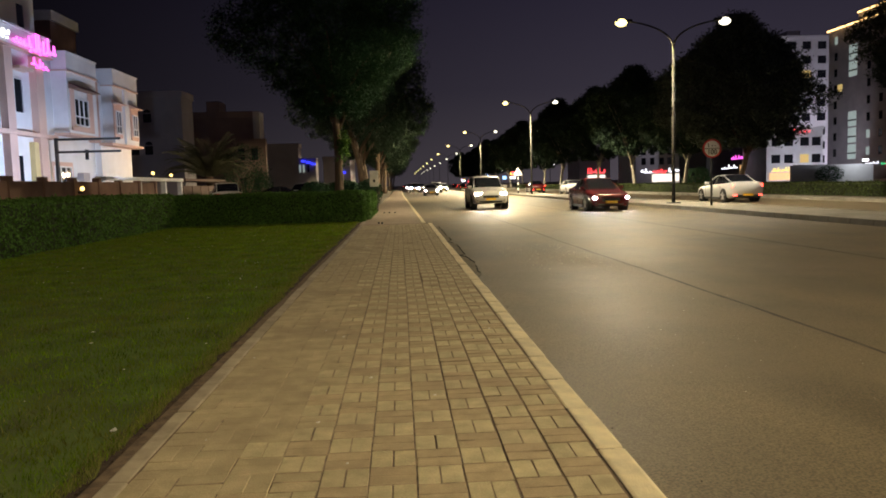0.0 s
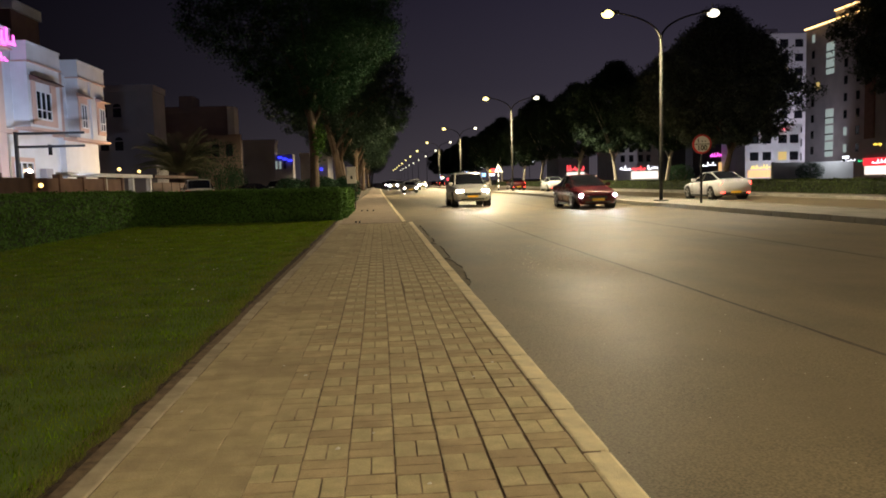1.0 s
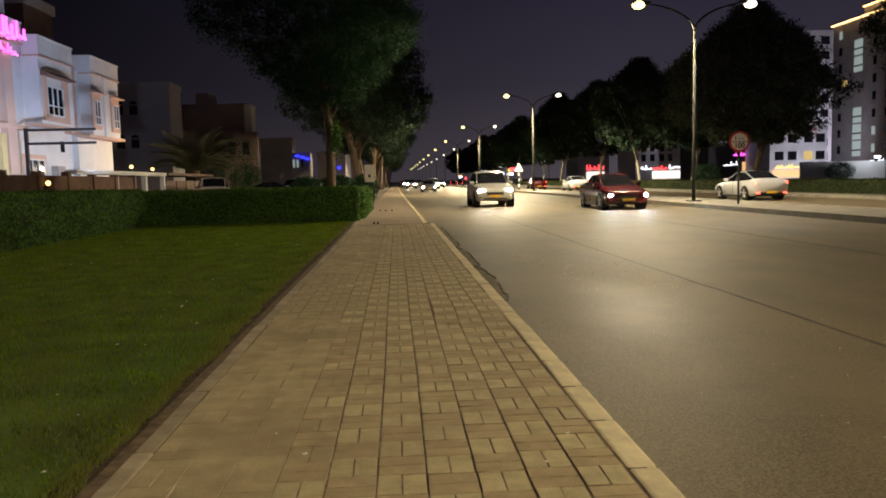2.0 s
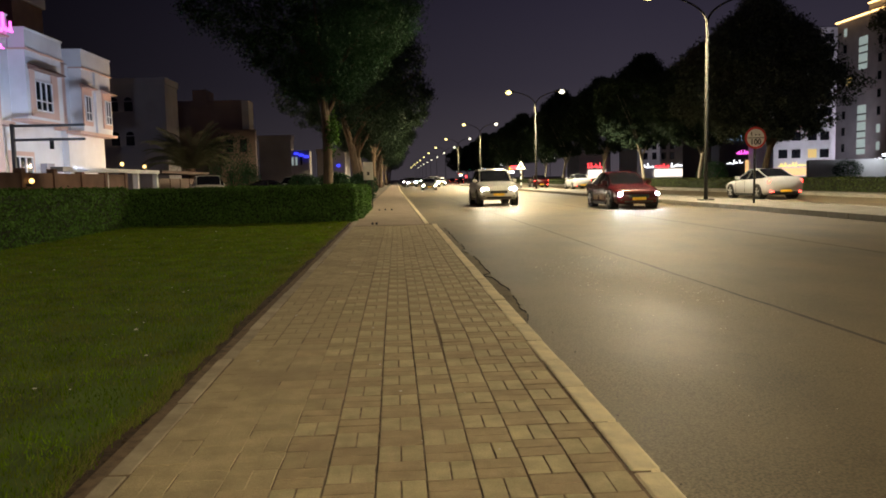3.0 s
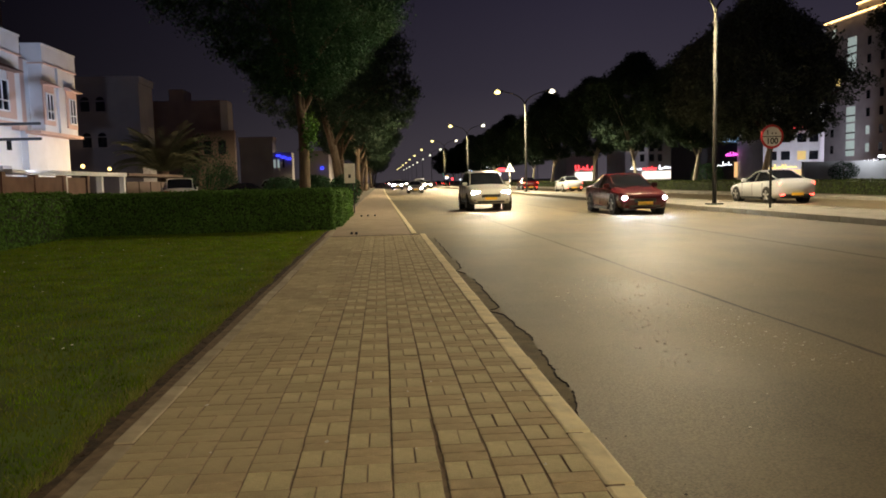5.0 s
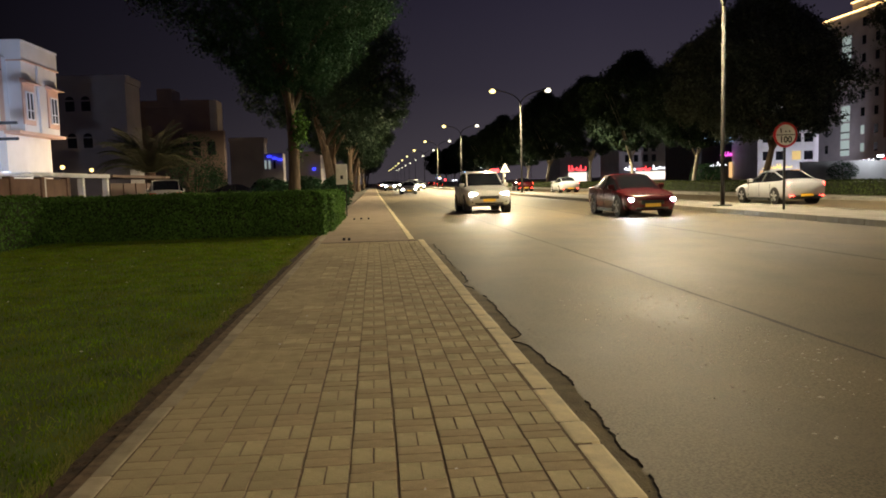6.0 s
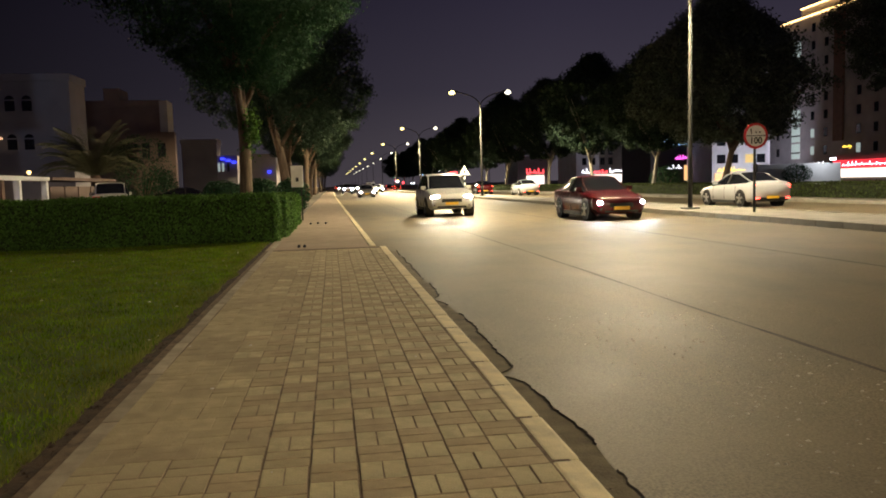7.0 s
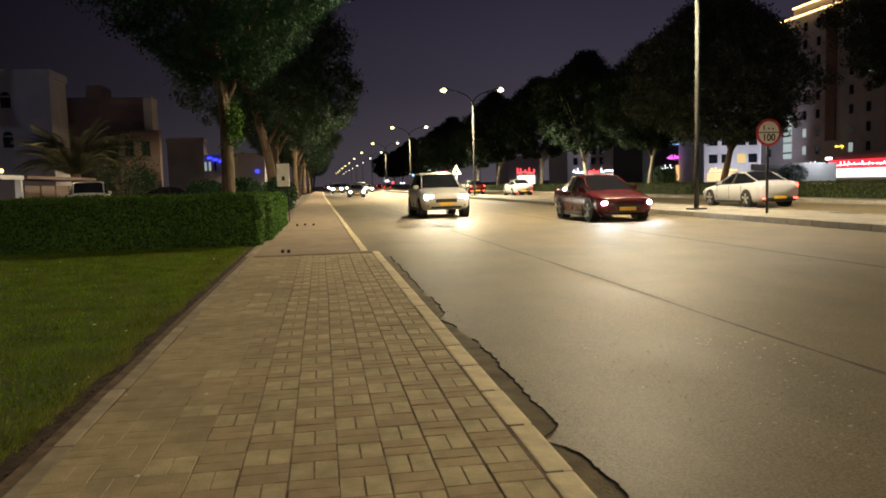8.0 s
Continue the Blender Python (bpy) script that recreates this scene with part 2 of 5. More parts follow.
M["head_cold"] = mat("headlight_lens_cold", (0.9, 0.9, 0.9), 0.3, emit=(0.66, 0.8, 1.0), power=1200)
M["tail_on"] = mat("tail_light_lens", (0.5, 0.02, 0.02), 0.3, emit=(1.0, 0.06, 0.04), power=14)


def glow(name, colour, power):
    return mat(name, tuple(0.5 * c for c in colour), 0.5, emit=colour, power=power)


M["neon_pink"] = glow("pink_sign_light", (1.0, 0.12, 0.75), 3.2)
M["neon_white"] = glow("white_sign_light", (0.9, 0.9, 1.0), 4.0)
M["neon_red"] = glow("red_sign_light", (1.0, 0.06, 0.07), 4.0)
M["board_red"] = glow("red_sign_board_light", (1.0, 0.04, 0.06), 1.1)
M["neon_blue"] = glow("blue_sign_light", (0.03, 0.04, 1.0), 3.0)
M["neon_cyan"] = glow("pale_blue_sign_light", (0.35, 0.6, 1.0), 2.5)
M["neon_yellow"] = glow("yellow_sign_light", (1.0, 0.7, 0.08), 2.5)
M["neon_green"] = glow("green_sign_light", (0.05, 0.9, 0.35), 2.0)
M["led_roof"] = glow("warm_roof_strip", (1.0, 0.6, 0.22), 5.0)
M["shop_glow"] = glow("lit_shop_front", (1.0, 0.88, 0.75), 1.6)
M["shop_warm"] = glow("warm_lit_shop_front", (1.0, 0.6, 0.25), 0.9)
M["win_pale"] = glow("lit_window_pale", (0.75, 0.9, 0.85), 0.32)
M["win_yellow"] = glow("lit_window_yellow", (1.0, 0.72, 0.25), 0.5)
M["bulb"] = glow("warm_bulb", (1.0, 0.62, 0.2), 4.0)
M["frond"] = leaf_mat("palm_fronds", (0.17, 0.18, 0.11), 0.3)


# ---------------------------------------------------------------- mesh helpers
def thing(name, at, label="", category="", group="", kind="", turn=0):
    ob = new(name)
    ob.empty_display_size = 0.2
    ob.matrix_world = pose(*at, 0, 0, turn)
    return tagged(ob, label, category, group, kind)


def part(name, bm, material, parent=None, label="", smooth=False):
    me = bpy.data.meshes.new(name)
    if smooth:
        for fc in bm.faces:
            fc.smooth = True
    bm.to_mesh(me)
    bm.free()
    me.materials.append(material)
    ob = new(name, me)
    if parent is not None:
        ob.parent = parent
    if label:
        ob["label"] = label
    return ob


def soup(name, verts, faces, material, parent=None, smooth=False):
    me = bpy.data.meshes.new(name)
    me.from_pydata(verts, [], faces)
    me.materials.append(material)
    if smooth:
        me.polygons.foreach_set("use_smooth", [True] * len(me.polygons))
    me.update()
    ob = new(name, me)
    if parent is not None:
        ob.parent = parent
    return ob


def box(x0, x1, y0, y1, z0, z1, bevel=0.0, bm=None):
    bm = bm or bmesh.new()
    r = bmesh.ops.create_cube(bm, size=1)
    v = r["verts"]
    bmesh.ops.scale(bm, vec=(x1 - x0, y1 - y0, z1 - z0), verts=v)
    bmesh.ops.translate(bm, vec=((x0 + x1) / 2, (y0 + y1) / 2, (z0 + z1) / 2), verts=v)
    if bevel:
        es = list({e for w in v for e in w.link_edges})
        bmesh.ops.bevel(bm, geom=es, offset=bevel, segments=2, affect="EDGES", profile=0.6)
    return bm


def tube(points, radii, sides=10, bm=None, caps=True):
    """A tapered tube along points."""
    bm = bm or bmesh.new()
    rings = []
    for i, p in enumerate(points):
        p = Vector(p)
        a = Vector(points[max(i - 1, 0)])
        b = Vector(points[min(i + 1, len(points) - 1)])
        q = (b - a).to_track_quat("Z", "Y")
        rings.append([bm.verts.new(p + q @ Vector((radii[i] * math.cos(2 * math.pi * k / sides), radii[i] * math.sin(2 * math.pi * k / sides), 0))) for k in range(sides)])
    for r0, r1 in zip(rings, rings[1:]):
        for k in range(sides):
            bm.faces.new((r0[k], r0[(k + 1) % sides], r1[(k + 1) % sides], r1[k]))
    if caps:
        bm.faces.new(rings[0][::-1])
        bm.faces.new(rings[-1])
    return bm


def prism(outline, axis, a, b, bm=None):
    """Extrudes a 2D outline along x ('x': outline in y,z), y ('y': x,z) or z ('z': x,y)."""
    bm = bm or bmesh.new()
    put = {"x": lambda u, v, w: (w, u, v), "y": lambda u, v, w: (u, w, v), "z": lambda u, v, w: (u, v, w)}[axis]
    r0 = [bm.verts.new(put(u, v, a)) for u, v in outline]
    r1 = [bm.verts.new(put(u, v, b)) for u, v in outline]
    n = len(outline)
    for k in range(n):
        bm.faces.new((r0[k], r0[(k + 1) % n], r1[(k + 1) % n], r1[k]))
    bm.faces.new(r0[::-1])
    bm.faces.new(r1)
    bmesh.ops.recalc_face_normals(bm, faces=bm.faces[:])
    return bm


def leaf_quads(centres, normals, size, rng, aspect=0.55):
    """Vertices and faces of small four-sided leaves."""
    n = len(centres)
    r = rng.normal(size=(n, 3))
    u = np.cross(normals, r)
    u /= np.linalg.norm(u, axis=1, keepdims=True) + 1e-9
    v = np.cross(normals, u)
    v /= np.linalg.norm(v, axis=1, keepdims=True) + 1e-9
    s = (size * rng.uniform(0.6, 1.4, n))[:, None]
    c = np.asarray(centres)
    vs = np.stack([c - u * s, c - v * s * aspect, c + u * s, c + v * s * aspect], 1).reshape(-1, 3)
    fs = np.arange(4 * n).reshape(-1, 4)
    return vs.tolist(), fs.tolist()


# ---------------------------------------------------------------- ground, road, pavement, verges
ground = part("ground", box(-1500, 1500, -300, 2500, -0.6, -0.19), M["ground"])
tagged(ground, "dark sandy ground reaching the horizon", "ground", kind="structure")
road = part("road", box(1.18, 12.06, -80, 900, -0.4, ROAD_Z), M["asphalt"])
tagged(road, "worn grey asphalt carriageway with a polished sheen", "road", kind="structure")
road_side = part("road_side", box(0.6, 1.18, 23.5, 900, -0.4, ROAD_Z - 0.001), M["asphalt"])
tagged(road_side, "asphalt strip where the pavement narrows", "road", kind="structure")
road_far = part("road_far", box(14.95, 21.6, -80, 900, -0.4, ROAD_Z), M["asphalt"])
tagged(road_far, "grey asphalt carriageway beyond the median", "road", kind="structure")
verge = part("verge_ground", box(-80, -1.19, -80, 900, -0.4, -0.03), M["ground"])
tagged(verge, "sandy verge and yard ground behind the hedge", "ground", kind="structure")
far_verge = part("far_verge", box(21.75, 160, -80, 900, -0.4, -0.02), M["ground"])
tagged(far_verge, "dark ground beyond the far kerb", "ground", kind="structure")
base = part("pavement_base", box(-1.05, 1.2, -20, 23.55, -0.4, -0.0052), M["joint"])
base_far = part("pavement_base_far", prism([(-1.05, 23.55), (1.0, 23.55), (0.66, 90), (0.66, 900), (-1.05, 900)], "z", -0.4, -0.004), M["crossing"])
tagged(base_far, "smooth sandy concrete pavement running on into the distance", "pavement", kind="structure")
tagged(base, "sand bed of the block pavement", "pavement", kind="structure")

# lane joint of tar, slightly wandering
rng = np.random.default_rng(3)
for jx, jw in ((3.86, 0.014), (7.75, 0.03)):
    jv, jf = [], []
    jy = np.arange(-10, 130, 0.6)
    wander = np.cumsum(rng.normal(0, 0.01, len(jy)))
    wander -= np.linspace(wander[0], wander[-1], len(jy))
    for i, yy in enumerate(jy):
        w = jw + 0.016 * rng.random()
        jv += [(jx + wander[i] - w, yy, ROAD_Z + 0.004), (jx + wander[i] + w, yy, ROAD_Z + 0.004)]
        if i:
            k = 2 * i
            jf.append((k - 2, k - 1, k + 1, k))
    tagged(soup("lane_joint", jv, jf, M["tar"]), "dark tar joint running along the carriageway", "road joint", kind="structure")

# ragged asphalt edge along the kerb: a dirty gutter and the jagged lip of the wearing course
gv_, gf_, cv_, cf_ = [], [], [], []
ey = np.arange(10.2, 24.0, 0.03)
for i, yy in enumerate(ey):
    w = 0.215 + 0.05 * noise.noise((yy * 0.9, 0.2, 0)) + 0.035 * noise.noise((yy * 3.4, 1.2, 0)) + 0.022 * noise.noise((yy * 11, 1.2, 4)) + 0.012 * noise.noise((yy * 27, 3.2, 4))
    w *= min(1.0, 0.25 + 0.8 * max(0.0, yy - 10.2)) * (1 - 0.65 * math.exp(-((yy - 13.93) / 0.13) ** 2)) * (1 - 0.5 * math.exp(-((yy - 17.4) / 0.2) ** 2))
    dk = 0.004 + 0.012 * max(0, noise.noise((yy * 3.3, 7.7, 0)) + 0.2)
    gv_ += [(1.245, yy, ROAD_Z + 0.002), (1.245 + w, yy, ROAD_Z + 0.002)]
    cv_ += [(1.245 + w, yy, ROAD_Z + 0.0045), (1.245 + w + dk, yy, ROAD_Z + 0.0045), (1.245 + w + dk + 0.006, yy, ROAD_Z + 0.014), (1.245 + w + dk + 0.06, yy, ROAD_Z + 0.001)]
    if i:
        gf_.append((2 * i - 2, 2 * i - 1, 2 * i + 1, 2 * i))
        k = 4 * i
        if noise.noise((yy * 1.9, 5.5, 2)) > -0.28:
            cf_ += [(k - 4, k - 3, k + 1, k), (k - 3, k - 2, k + 2, k + 1)]
tagged(soup("gutter", gv_, gf_, M["gutter"]), "dirty gutter strip between kerb and asphalt", "gutter", kind="structure")
tagged(soup("broken_road_edge", cv_, cf_, M["broken"]), "dark jagged crack along the crumbled asphalt edge", "road edge", kind="structure")

# lawn with its blades
lawn = part("lawn", box(-7.6, -1.2, -6, 26.6, -0.3, -0.008), M["lawn"])
tagged(lawn, "short green lawn inside the hedges", "lawn", kind="structure")
strip = part("soil_strip", box(-1.2, -0.98, -6, 26.0, -0.3, -0.03), M["soil"])
tagged(strip, "narrow strip of bare brown soil along the edging", "soil", kind="structure")


def blades(n, seed, y0, y1, power, material, name, label, dry=False):
    """Grass blades in clumps, thinned out and ragged towards the soil strip."""
    rg = np.random.default_rng(seed)
    y = y0 + (y1 - y0) * rg.random(n) ** power
    x = -1.06 - 6.4 * rg.random(n) ** 1.1
    q = np.array([(noise.noise((a * 0.7, b * 0.7, 0)), noise.noise((a * 3.1, b * 3.1, 5))) for a, b in zip(x[::6], y[::6])]).repeat(6, 0)[:n]
    x += rg.normal(0, 0.03, n)
    y += rg.normal(0, 0.03, n)
    rim = -1.105 - 0.055 * np.clip((y - 8) / 3.5, 0, 1) + 0.075 * np.array([noise.noise((0, v * 1.3, 3)) + 0.6 * noise.noise((0, v * 4.7, 9)) for v in y[::6]]).repeat(6)[:n]
    keep = (x < rim) & (rg.random(n) < 0.72 + 0.55 * q[:, 1] + (q[:, 0] if not dry else -q[:, 0]) * 0.5)
    x, y, q = x[keep], y[keep], q[keep]
    m = len(x)
    h = (0.010 + 0.020 * rg.random(m) ** 1.5) * np.clip(1 + 0.9 * q[:, 0] + 1.2 * q[:, 1], 0.3, 2.6)
    ang = rg.uniform(0, 2 * np.pi, m)
    wd = (0.0016 + 0.0018 * rg.random(m)) * (1 + np.maximum(y, 0) * 0.06)
    lean = rg.normal(0, 0.012, (m, 2)) + np.clip(q[:, 1:2], -0.5, 0.5) * np.array([0.02, -0.02])
    if dry:
        lean *= 2.2
    ca, sa = np.cos(ang) * wd, np.sin(ang) * wd
    z = np.full(m, -0.010)
    v = np.stack([np.stack([x - ca, y - sa, z], 1), np.stack([x + ca, y + sa, z], 1), np.stack([x + lean[:, 0], y + lean[:, 1], h], 1)], 1).reshape(-1, 3)
    tagged(soup(name, v.tolist(), np.arange(3 * m).reshape(-1, 3).tolist(), M[material]), label, "grass", kind="stuff")


blades(430000, 61, -1.5, 26.1, 1.3, "grass", "grass", "short trodden green grass blades")
blades(70000, 62, -1.5, 26.1, 1.3, "fringe", "dry_grass", "scattered straw-coloured dry grass blades", True)
nf = 26000
fy = -1.5 + 27.0 * rng.random(nf)
fx = -1.095 - 0.055 * np.clip((fy - 8) / 3.5, 0, 1) - 0.06 * np.abs(rng.normal(0, 1, nf)) + 0.075 * np.array([noise.noise((0, v * 1.3, 3)) + 0.6 * noise.noise((0, v * 4.7, 9)) for v in fy])
fh = 0.008 + 0.022 * rng.random(nf)
fl = np.stack([rng.normal(0.012, 0.018, nf), rng.normal(0, 0.018, nf)], 1)
fa = rng.uniform(0, np.pi, nf)
fc_, fs_ = np.cos(fa) * 0.0022, np.sin(fa) * 0.0022
fv = np.stack([np.stack([fx - fc_, fy - fs_, np.full(nf, -0.02)], 1), np.stack([fx + fc_, fy + fs_, np.full(nf, -0.02)], 1), np.stack([fx + fl[:, 0], fy + fl[:, 1], fh], 1)], 1).reshape(-1, 3)
tagged(soup("grass_fringe", fv.tolist(), np.arange(3 * nf).reshape(-1, 3).tolist(), M["fringe"]), "pale dry grass fringe along the soil strip", "grass", kind="stuff")


# ---------------------------------------------------------------- kerbs and edging
def kerb_row(x0, x1, y0, y1, z0, z1, step, name, material, parent, bevel=0.018, drift=0.0):
    shared = None
    xm, w = (x0 + x1) / 2, (x1 - x0) / 2
    y = y0
    while y < y1 - 0.05:
        if shared is None:
            ob = part(name, box(-w, w, 0, step - 0.012, z0, z1, bevel), material, parent)
            shared = ob.data
        else:
            ob = new(name, shared)
            ob.parent = parent
        ob.location = (xm + drift * (y - y0) + random.uniform(-0.004, 0.004), y, random.uniform(-0.005, 0.003))
        ob.rotation_euler = (0, radians(random.uniform(-0.8, 0.8)), radians(random.uniform(-0.3, 0.3)))
        y += step


kerb = thing("kerb", (0, 0, 0), "pale concrete kerbstones along the carriageway", "kerb", kind="structure")
kerb_row(1.117, 1.245, -4.194, 11.05, -0.35, 0.002, 0.61, "kerbstone", M["kerb"], kerb)
kerb_row(1.117, 1.245, 11.056, 11.36, -0.35, 0.002, 0.31, "kerbstone", M["kerb"], kerb)
kerb_row(1.117, 1.245, 11.366, 23.45, -0.35, 0.002, 0.609, "kerbstone", M["kerb"], kerb)
kerb_row(0.93, 1.06, 23.6, 90, -0.35, 0.012, 1.0, "kerbstone", M["kerb"], kerb, drift=-0.005)
part("kerb_run", box(0.6, 0.73, 90.0, 900, -0.35, 0.01), M["kerb"], kerb)
edging = thing("edging", (0, 0, 0), "weathered concrete edging between pavement and lawn", "edging", kind="structure")
kerb_row(-0.987, -0.893, -4, 26, -0.3, 0.003, 1.0, "edging_stone", M["edging"], edging, 0.012)
median = part("median", box(12.2, 14.8, -80, 900, -0.4, -0.005), M["median"])
tagged(median, "raised concrete median between the carriageways", "median", kind="structure")
mk = thing("median_kerb", (0, 0, 0), "pale concrete kerbstones of the median", "kerb", kind="structure")
kerb_row(12.05, 12.2, 14, 92, -0.35, 0.02, 1.0, "kerbstone", M["median"], mk, 0.025)
part("kerb_run", box(12.05, 12.2, 92, 900, -0.35, 0.02), M["median"], mk)
part("kerb_run", box(12.05, 12.2, -80, 14, -0.35, 0.02), M["median"], mk)
part("kerb_run", box(14.8, 14.95, -80, 900, -0.35, 0.02, 0.02), M["median"], mk)
fk = part("far_kerb", box(21.6, 22.5, -80, 900, -0.35, 0.0, 0.03), M["median"])
tagged(fk, "pale concrete kerb and footway beyond the far carriageway", "kerb", kind="structure")


# ---------------------------------------------------------------- hedges
def hedge(x0, x1, y0, y1, h, n, seed, label, size=0.035, leaf="hedge"):
    rg = np.random.default_rng(seed)
    ob = thing("hedge", ((x0 + x1) / 2, (y0 + y1) / 2, -0.02), label, "hedge")
    lx, ly = (x1 - x0) / 2, (y1 - y0) / 2
    # dark box stands in for the shade between the inner leaves
    part("hedge_shade_core", box(-lx + 0.07, lx - 0.07, -ly + 0.07, ly - 0.07, 0, h - 0.08), M["hedge_shade_core"], ob)
    areas = np.array([2 * lx * h, 2 * lx * h, 2 * ly * h, 2 * ly * h, 4 * lx * ly])
    face = rg.choice(5, n, p=areas / areas.sum())
    a, b = rg.uniform(-1, 1, n), rg.uniform(0, 1, n)
    c = np.zeros((n, 3))
    nr = np.zeros((n, 3))
    for k, (ux, uy) in enumerate(((0, -1), (0, 1), (-1, 0), (1, 0))):
        s = face == k
        c[s] = np.stack([ux * lx + (uy != 0) * a[s] * lx, uy * ly + (ux != 0) * a[s] * ly, b[s] * h], 1)
        nr[s] = (ux, uy, 0.3)
    s = face == 4
    c[s] = np.stack([a[s] * lx, rg.uniform(-1, 1, s.sum()) * ly, np.full(s.sum(), h)], 1)
    nr[s] = (0, 0, 1)
    # rounded shoulders and an uneven clipped face
    top = np.clip((c[:, 2] - h + 0.15) / 0.15, 0, 1)
    for ax, l in ((0, lx), (1, ly)):
        c[:, ax] -= np.sign(c[:, ax]) * 0.07 * top ** 2 * (np.abs(c[:, ax]) > l - 0.1)
    off = np.array([noise.noise((p[0] * 1.3, p[1] * 1.3, p[2] * 2.2 + seed)) for p in c]) * 0.06 + rg.normal(0, 0.025, n)
    nn = nr / np.linalg.norm(nr, axis=1, keepdims=True)
    c += nn * off[:, None]
    jitter = nn + rg.normal(0, 0.55, (n, 3))
    jitter /= np.linalg.norm(jitter, axis=1, keepdims=True)
    v, fc = leaf_quads(c, jitter, size, rg)
    lv = soup("leaves", v, fc, M[leaf], ob)
    lv["kind"] = "stuff"
    return ob


hedge(-8.3, -0.98, 26.0, 27.1, 1.06, 46000, 1, "clipped green hedge closing off the lawn", 0.032)
hedge(-8.5, -7.35, 1.0, 25.98, 1.12, 60000, 2, "long clipped dark green hedge beside the lawn", 0.038)
hedge(-1.9, -0.86, 27.3, 35.4, 0.98, 24000, 5, "clipped green hedge along the pavement", 0.045)
hedge(23.6, 25.0, 22.0, 150.0, 0.7, 60000, 7, "low green hedge beyond the far carriageway", 0.06, "hedge_olive")


# ---------------------------------------------------------------- trees
def tree_mesh(seed, trunk_h, r0, lean, crown, clumps, per, size, leaf, bark):
    """crown: z base, z top, widest radius, height of the widest part, base radius, sideways offset."""
    rg = np.random.default_rng(seed)
    zb, zt, rad, zw, rb, ox, oy = crown
    tp = []
    k = 7
    for i in range(k):
        s = i / (k - 1)
        tp.append((lean[0] * s ** 1.5 + 0.05 * math.sin(5 * s + seed), lean[1] * s ** 1.5 + 0.04 * math.cos(4 * s + seed), s * trunk_h))
    tr = [r0 * (1.35 if i == 0 else 1.08 - 0.35 * i / (k - 1)) for i in range(k)]
    bm = tube(tp, tr, 12)
    limbs = []
    for j in range(6):
        a = j * 2.1 + seed
        z0 = trunk_h * (0.62 + 0.06 * j)
        s = z0 / trunk_h
        st = Vector((lean[0] * min(s, 1) ** 1.5, lean[1] * min(s, 1) ** 1.5, min(z0, trunk_h)))
        reach = rad * (0.45 + 0.3 * rg.random())
        en = Vector((ox * 0.6 + math.cos(a) * reach, oy * 0.6 + math.sin(a) * reach, zw + (zt - zw) * 0.3 * rg.random()))
        md = st.lerp(en, 0.45) + Vector((0, 0, 0.5))
        limbs.append((st, md, en))
        tube([st, st.lerp(md, 0.5) + Vector((0, 0, 0.12)), md, md.lerp(en, 0.6), en], [r0 * 0.5, r0 * 0.42, r0 * 0.33, r0 * 0.2, r0 * 0.08], 7, bm)
    cs, ns = [], []
    for _ in range(clumps):
        s = rg.random() ** 0.8
        z = zb + (zt - zb) * s
        if z < zw:
            u = (z - zb) / (zw - zb)
            r = rb + (rad - rb) * u ** 0.8
        else:
            u = (z - zw) / (zt - zw)
            r = rad * max(0.12, 1 - u ** 1.7)
        a = rg.uniform(0, 2 * math.pi)
        r *= 0.82 + 0.3 * noise.noise((math.cos(a) * 1.4, math.sin(a) * 1.4, z * 0.45 + seed))
        q = r * rg.random() ** 0.35
        w = min(1, max(0, (z - zb) / (zw - zb)))
        c = np.array([ox * w + q * math.cos(a), oy * w + q * math.sin(a), z])
        cr = rg.uniform(0.35, 0.75) * rad / 4.5 * (0.55 + 0.45 * w)
        d = rg.normal(size=(per, 3))
        d /= np.linalg.norm(d, axis=1, keepdims=True)
        pts = c + d * (cr * rg.random((per, 1)) ** 0.5) * np.array([1, 1, 0.8])
        pts[:, 2] -= 0.25 * cr * rg.random(per)
        cs.append(pts)
        ns.append(d + rg.normal(0, 0.3, (per, 3)))
    c = np.concatenate(cs)
    nn = np.concatenate(ns)
    nn /= np.linalg.norm(nn, axis=1, keepdims=True)
    v, fc = leaf_quads(c, nn, size, rg, 0.45)
    ob = thing("tree", (0, 0, -0.05), "", "tree")
    part("trunk", bm, bark, ob, smooth=True)
    soup("crown", v, fc, leaf, ob)
    return ob


t1 = tagged(tree_mesh(11, 5.2, 0.20, (-0.2, 0.3), (4.35, 13.0, 4.9, 7.3, 1.3, -0.25, 0), 1500, 105, 0.056, M["leaf"], M["bark"]), "tall dense green tree with a brown trunk behind the hedge", "tree", "trees along the pavement")
t1.matrix_world = pose(-2.3, 32.8, -0.05)
rs = np.random.default_rng(77)
sc_ = rs.normal(0, 1, (600, 3)) * np.array([0.13, 0.13, 0.32]) + np.array([0.22, -0.1, 3.0])
sn_ = rs.normal(size=(600, 3))
sv, sf = leaf_quads(sc_, sn_ / np.linalg.norm(sn_, axis=1, keepdims=True), 0.06, rs)
soup("shoot_foliage", sv, sf, M["hedge"], t1)["kind"] = "stuff"
t2 = tagged(tree_mesh(23, 5.0, 0.27, (-0.9, 0.2), (4.5, 13.5, 6.1, 7.2, 3.0, 0.2, 0), 820, 78, 0.09, M["leaf_mid"], M["bark"]), "broad dark green tree with a forked trunk", "tree", "trees along the pavement")
t2.matrix_world = pose(-2.1, 52.5, -0.05)
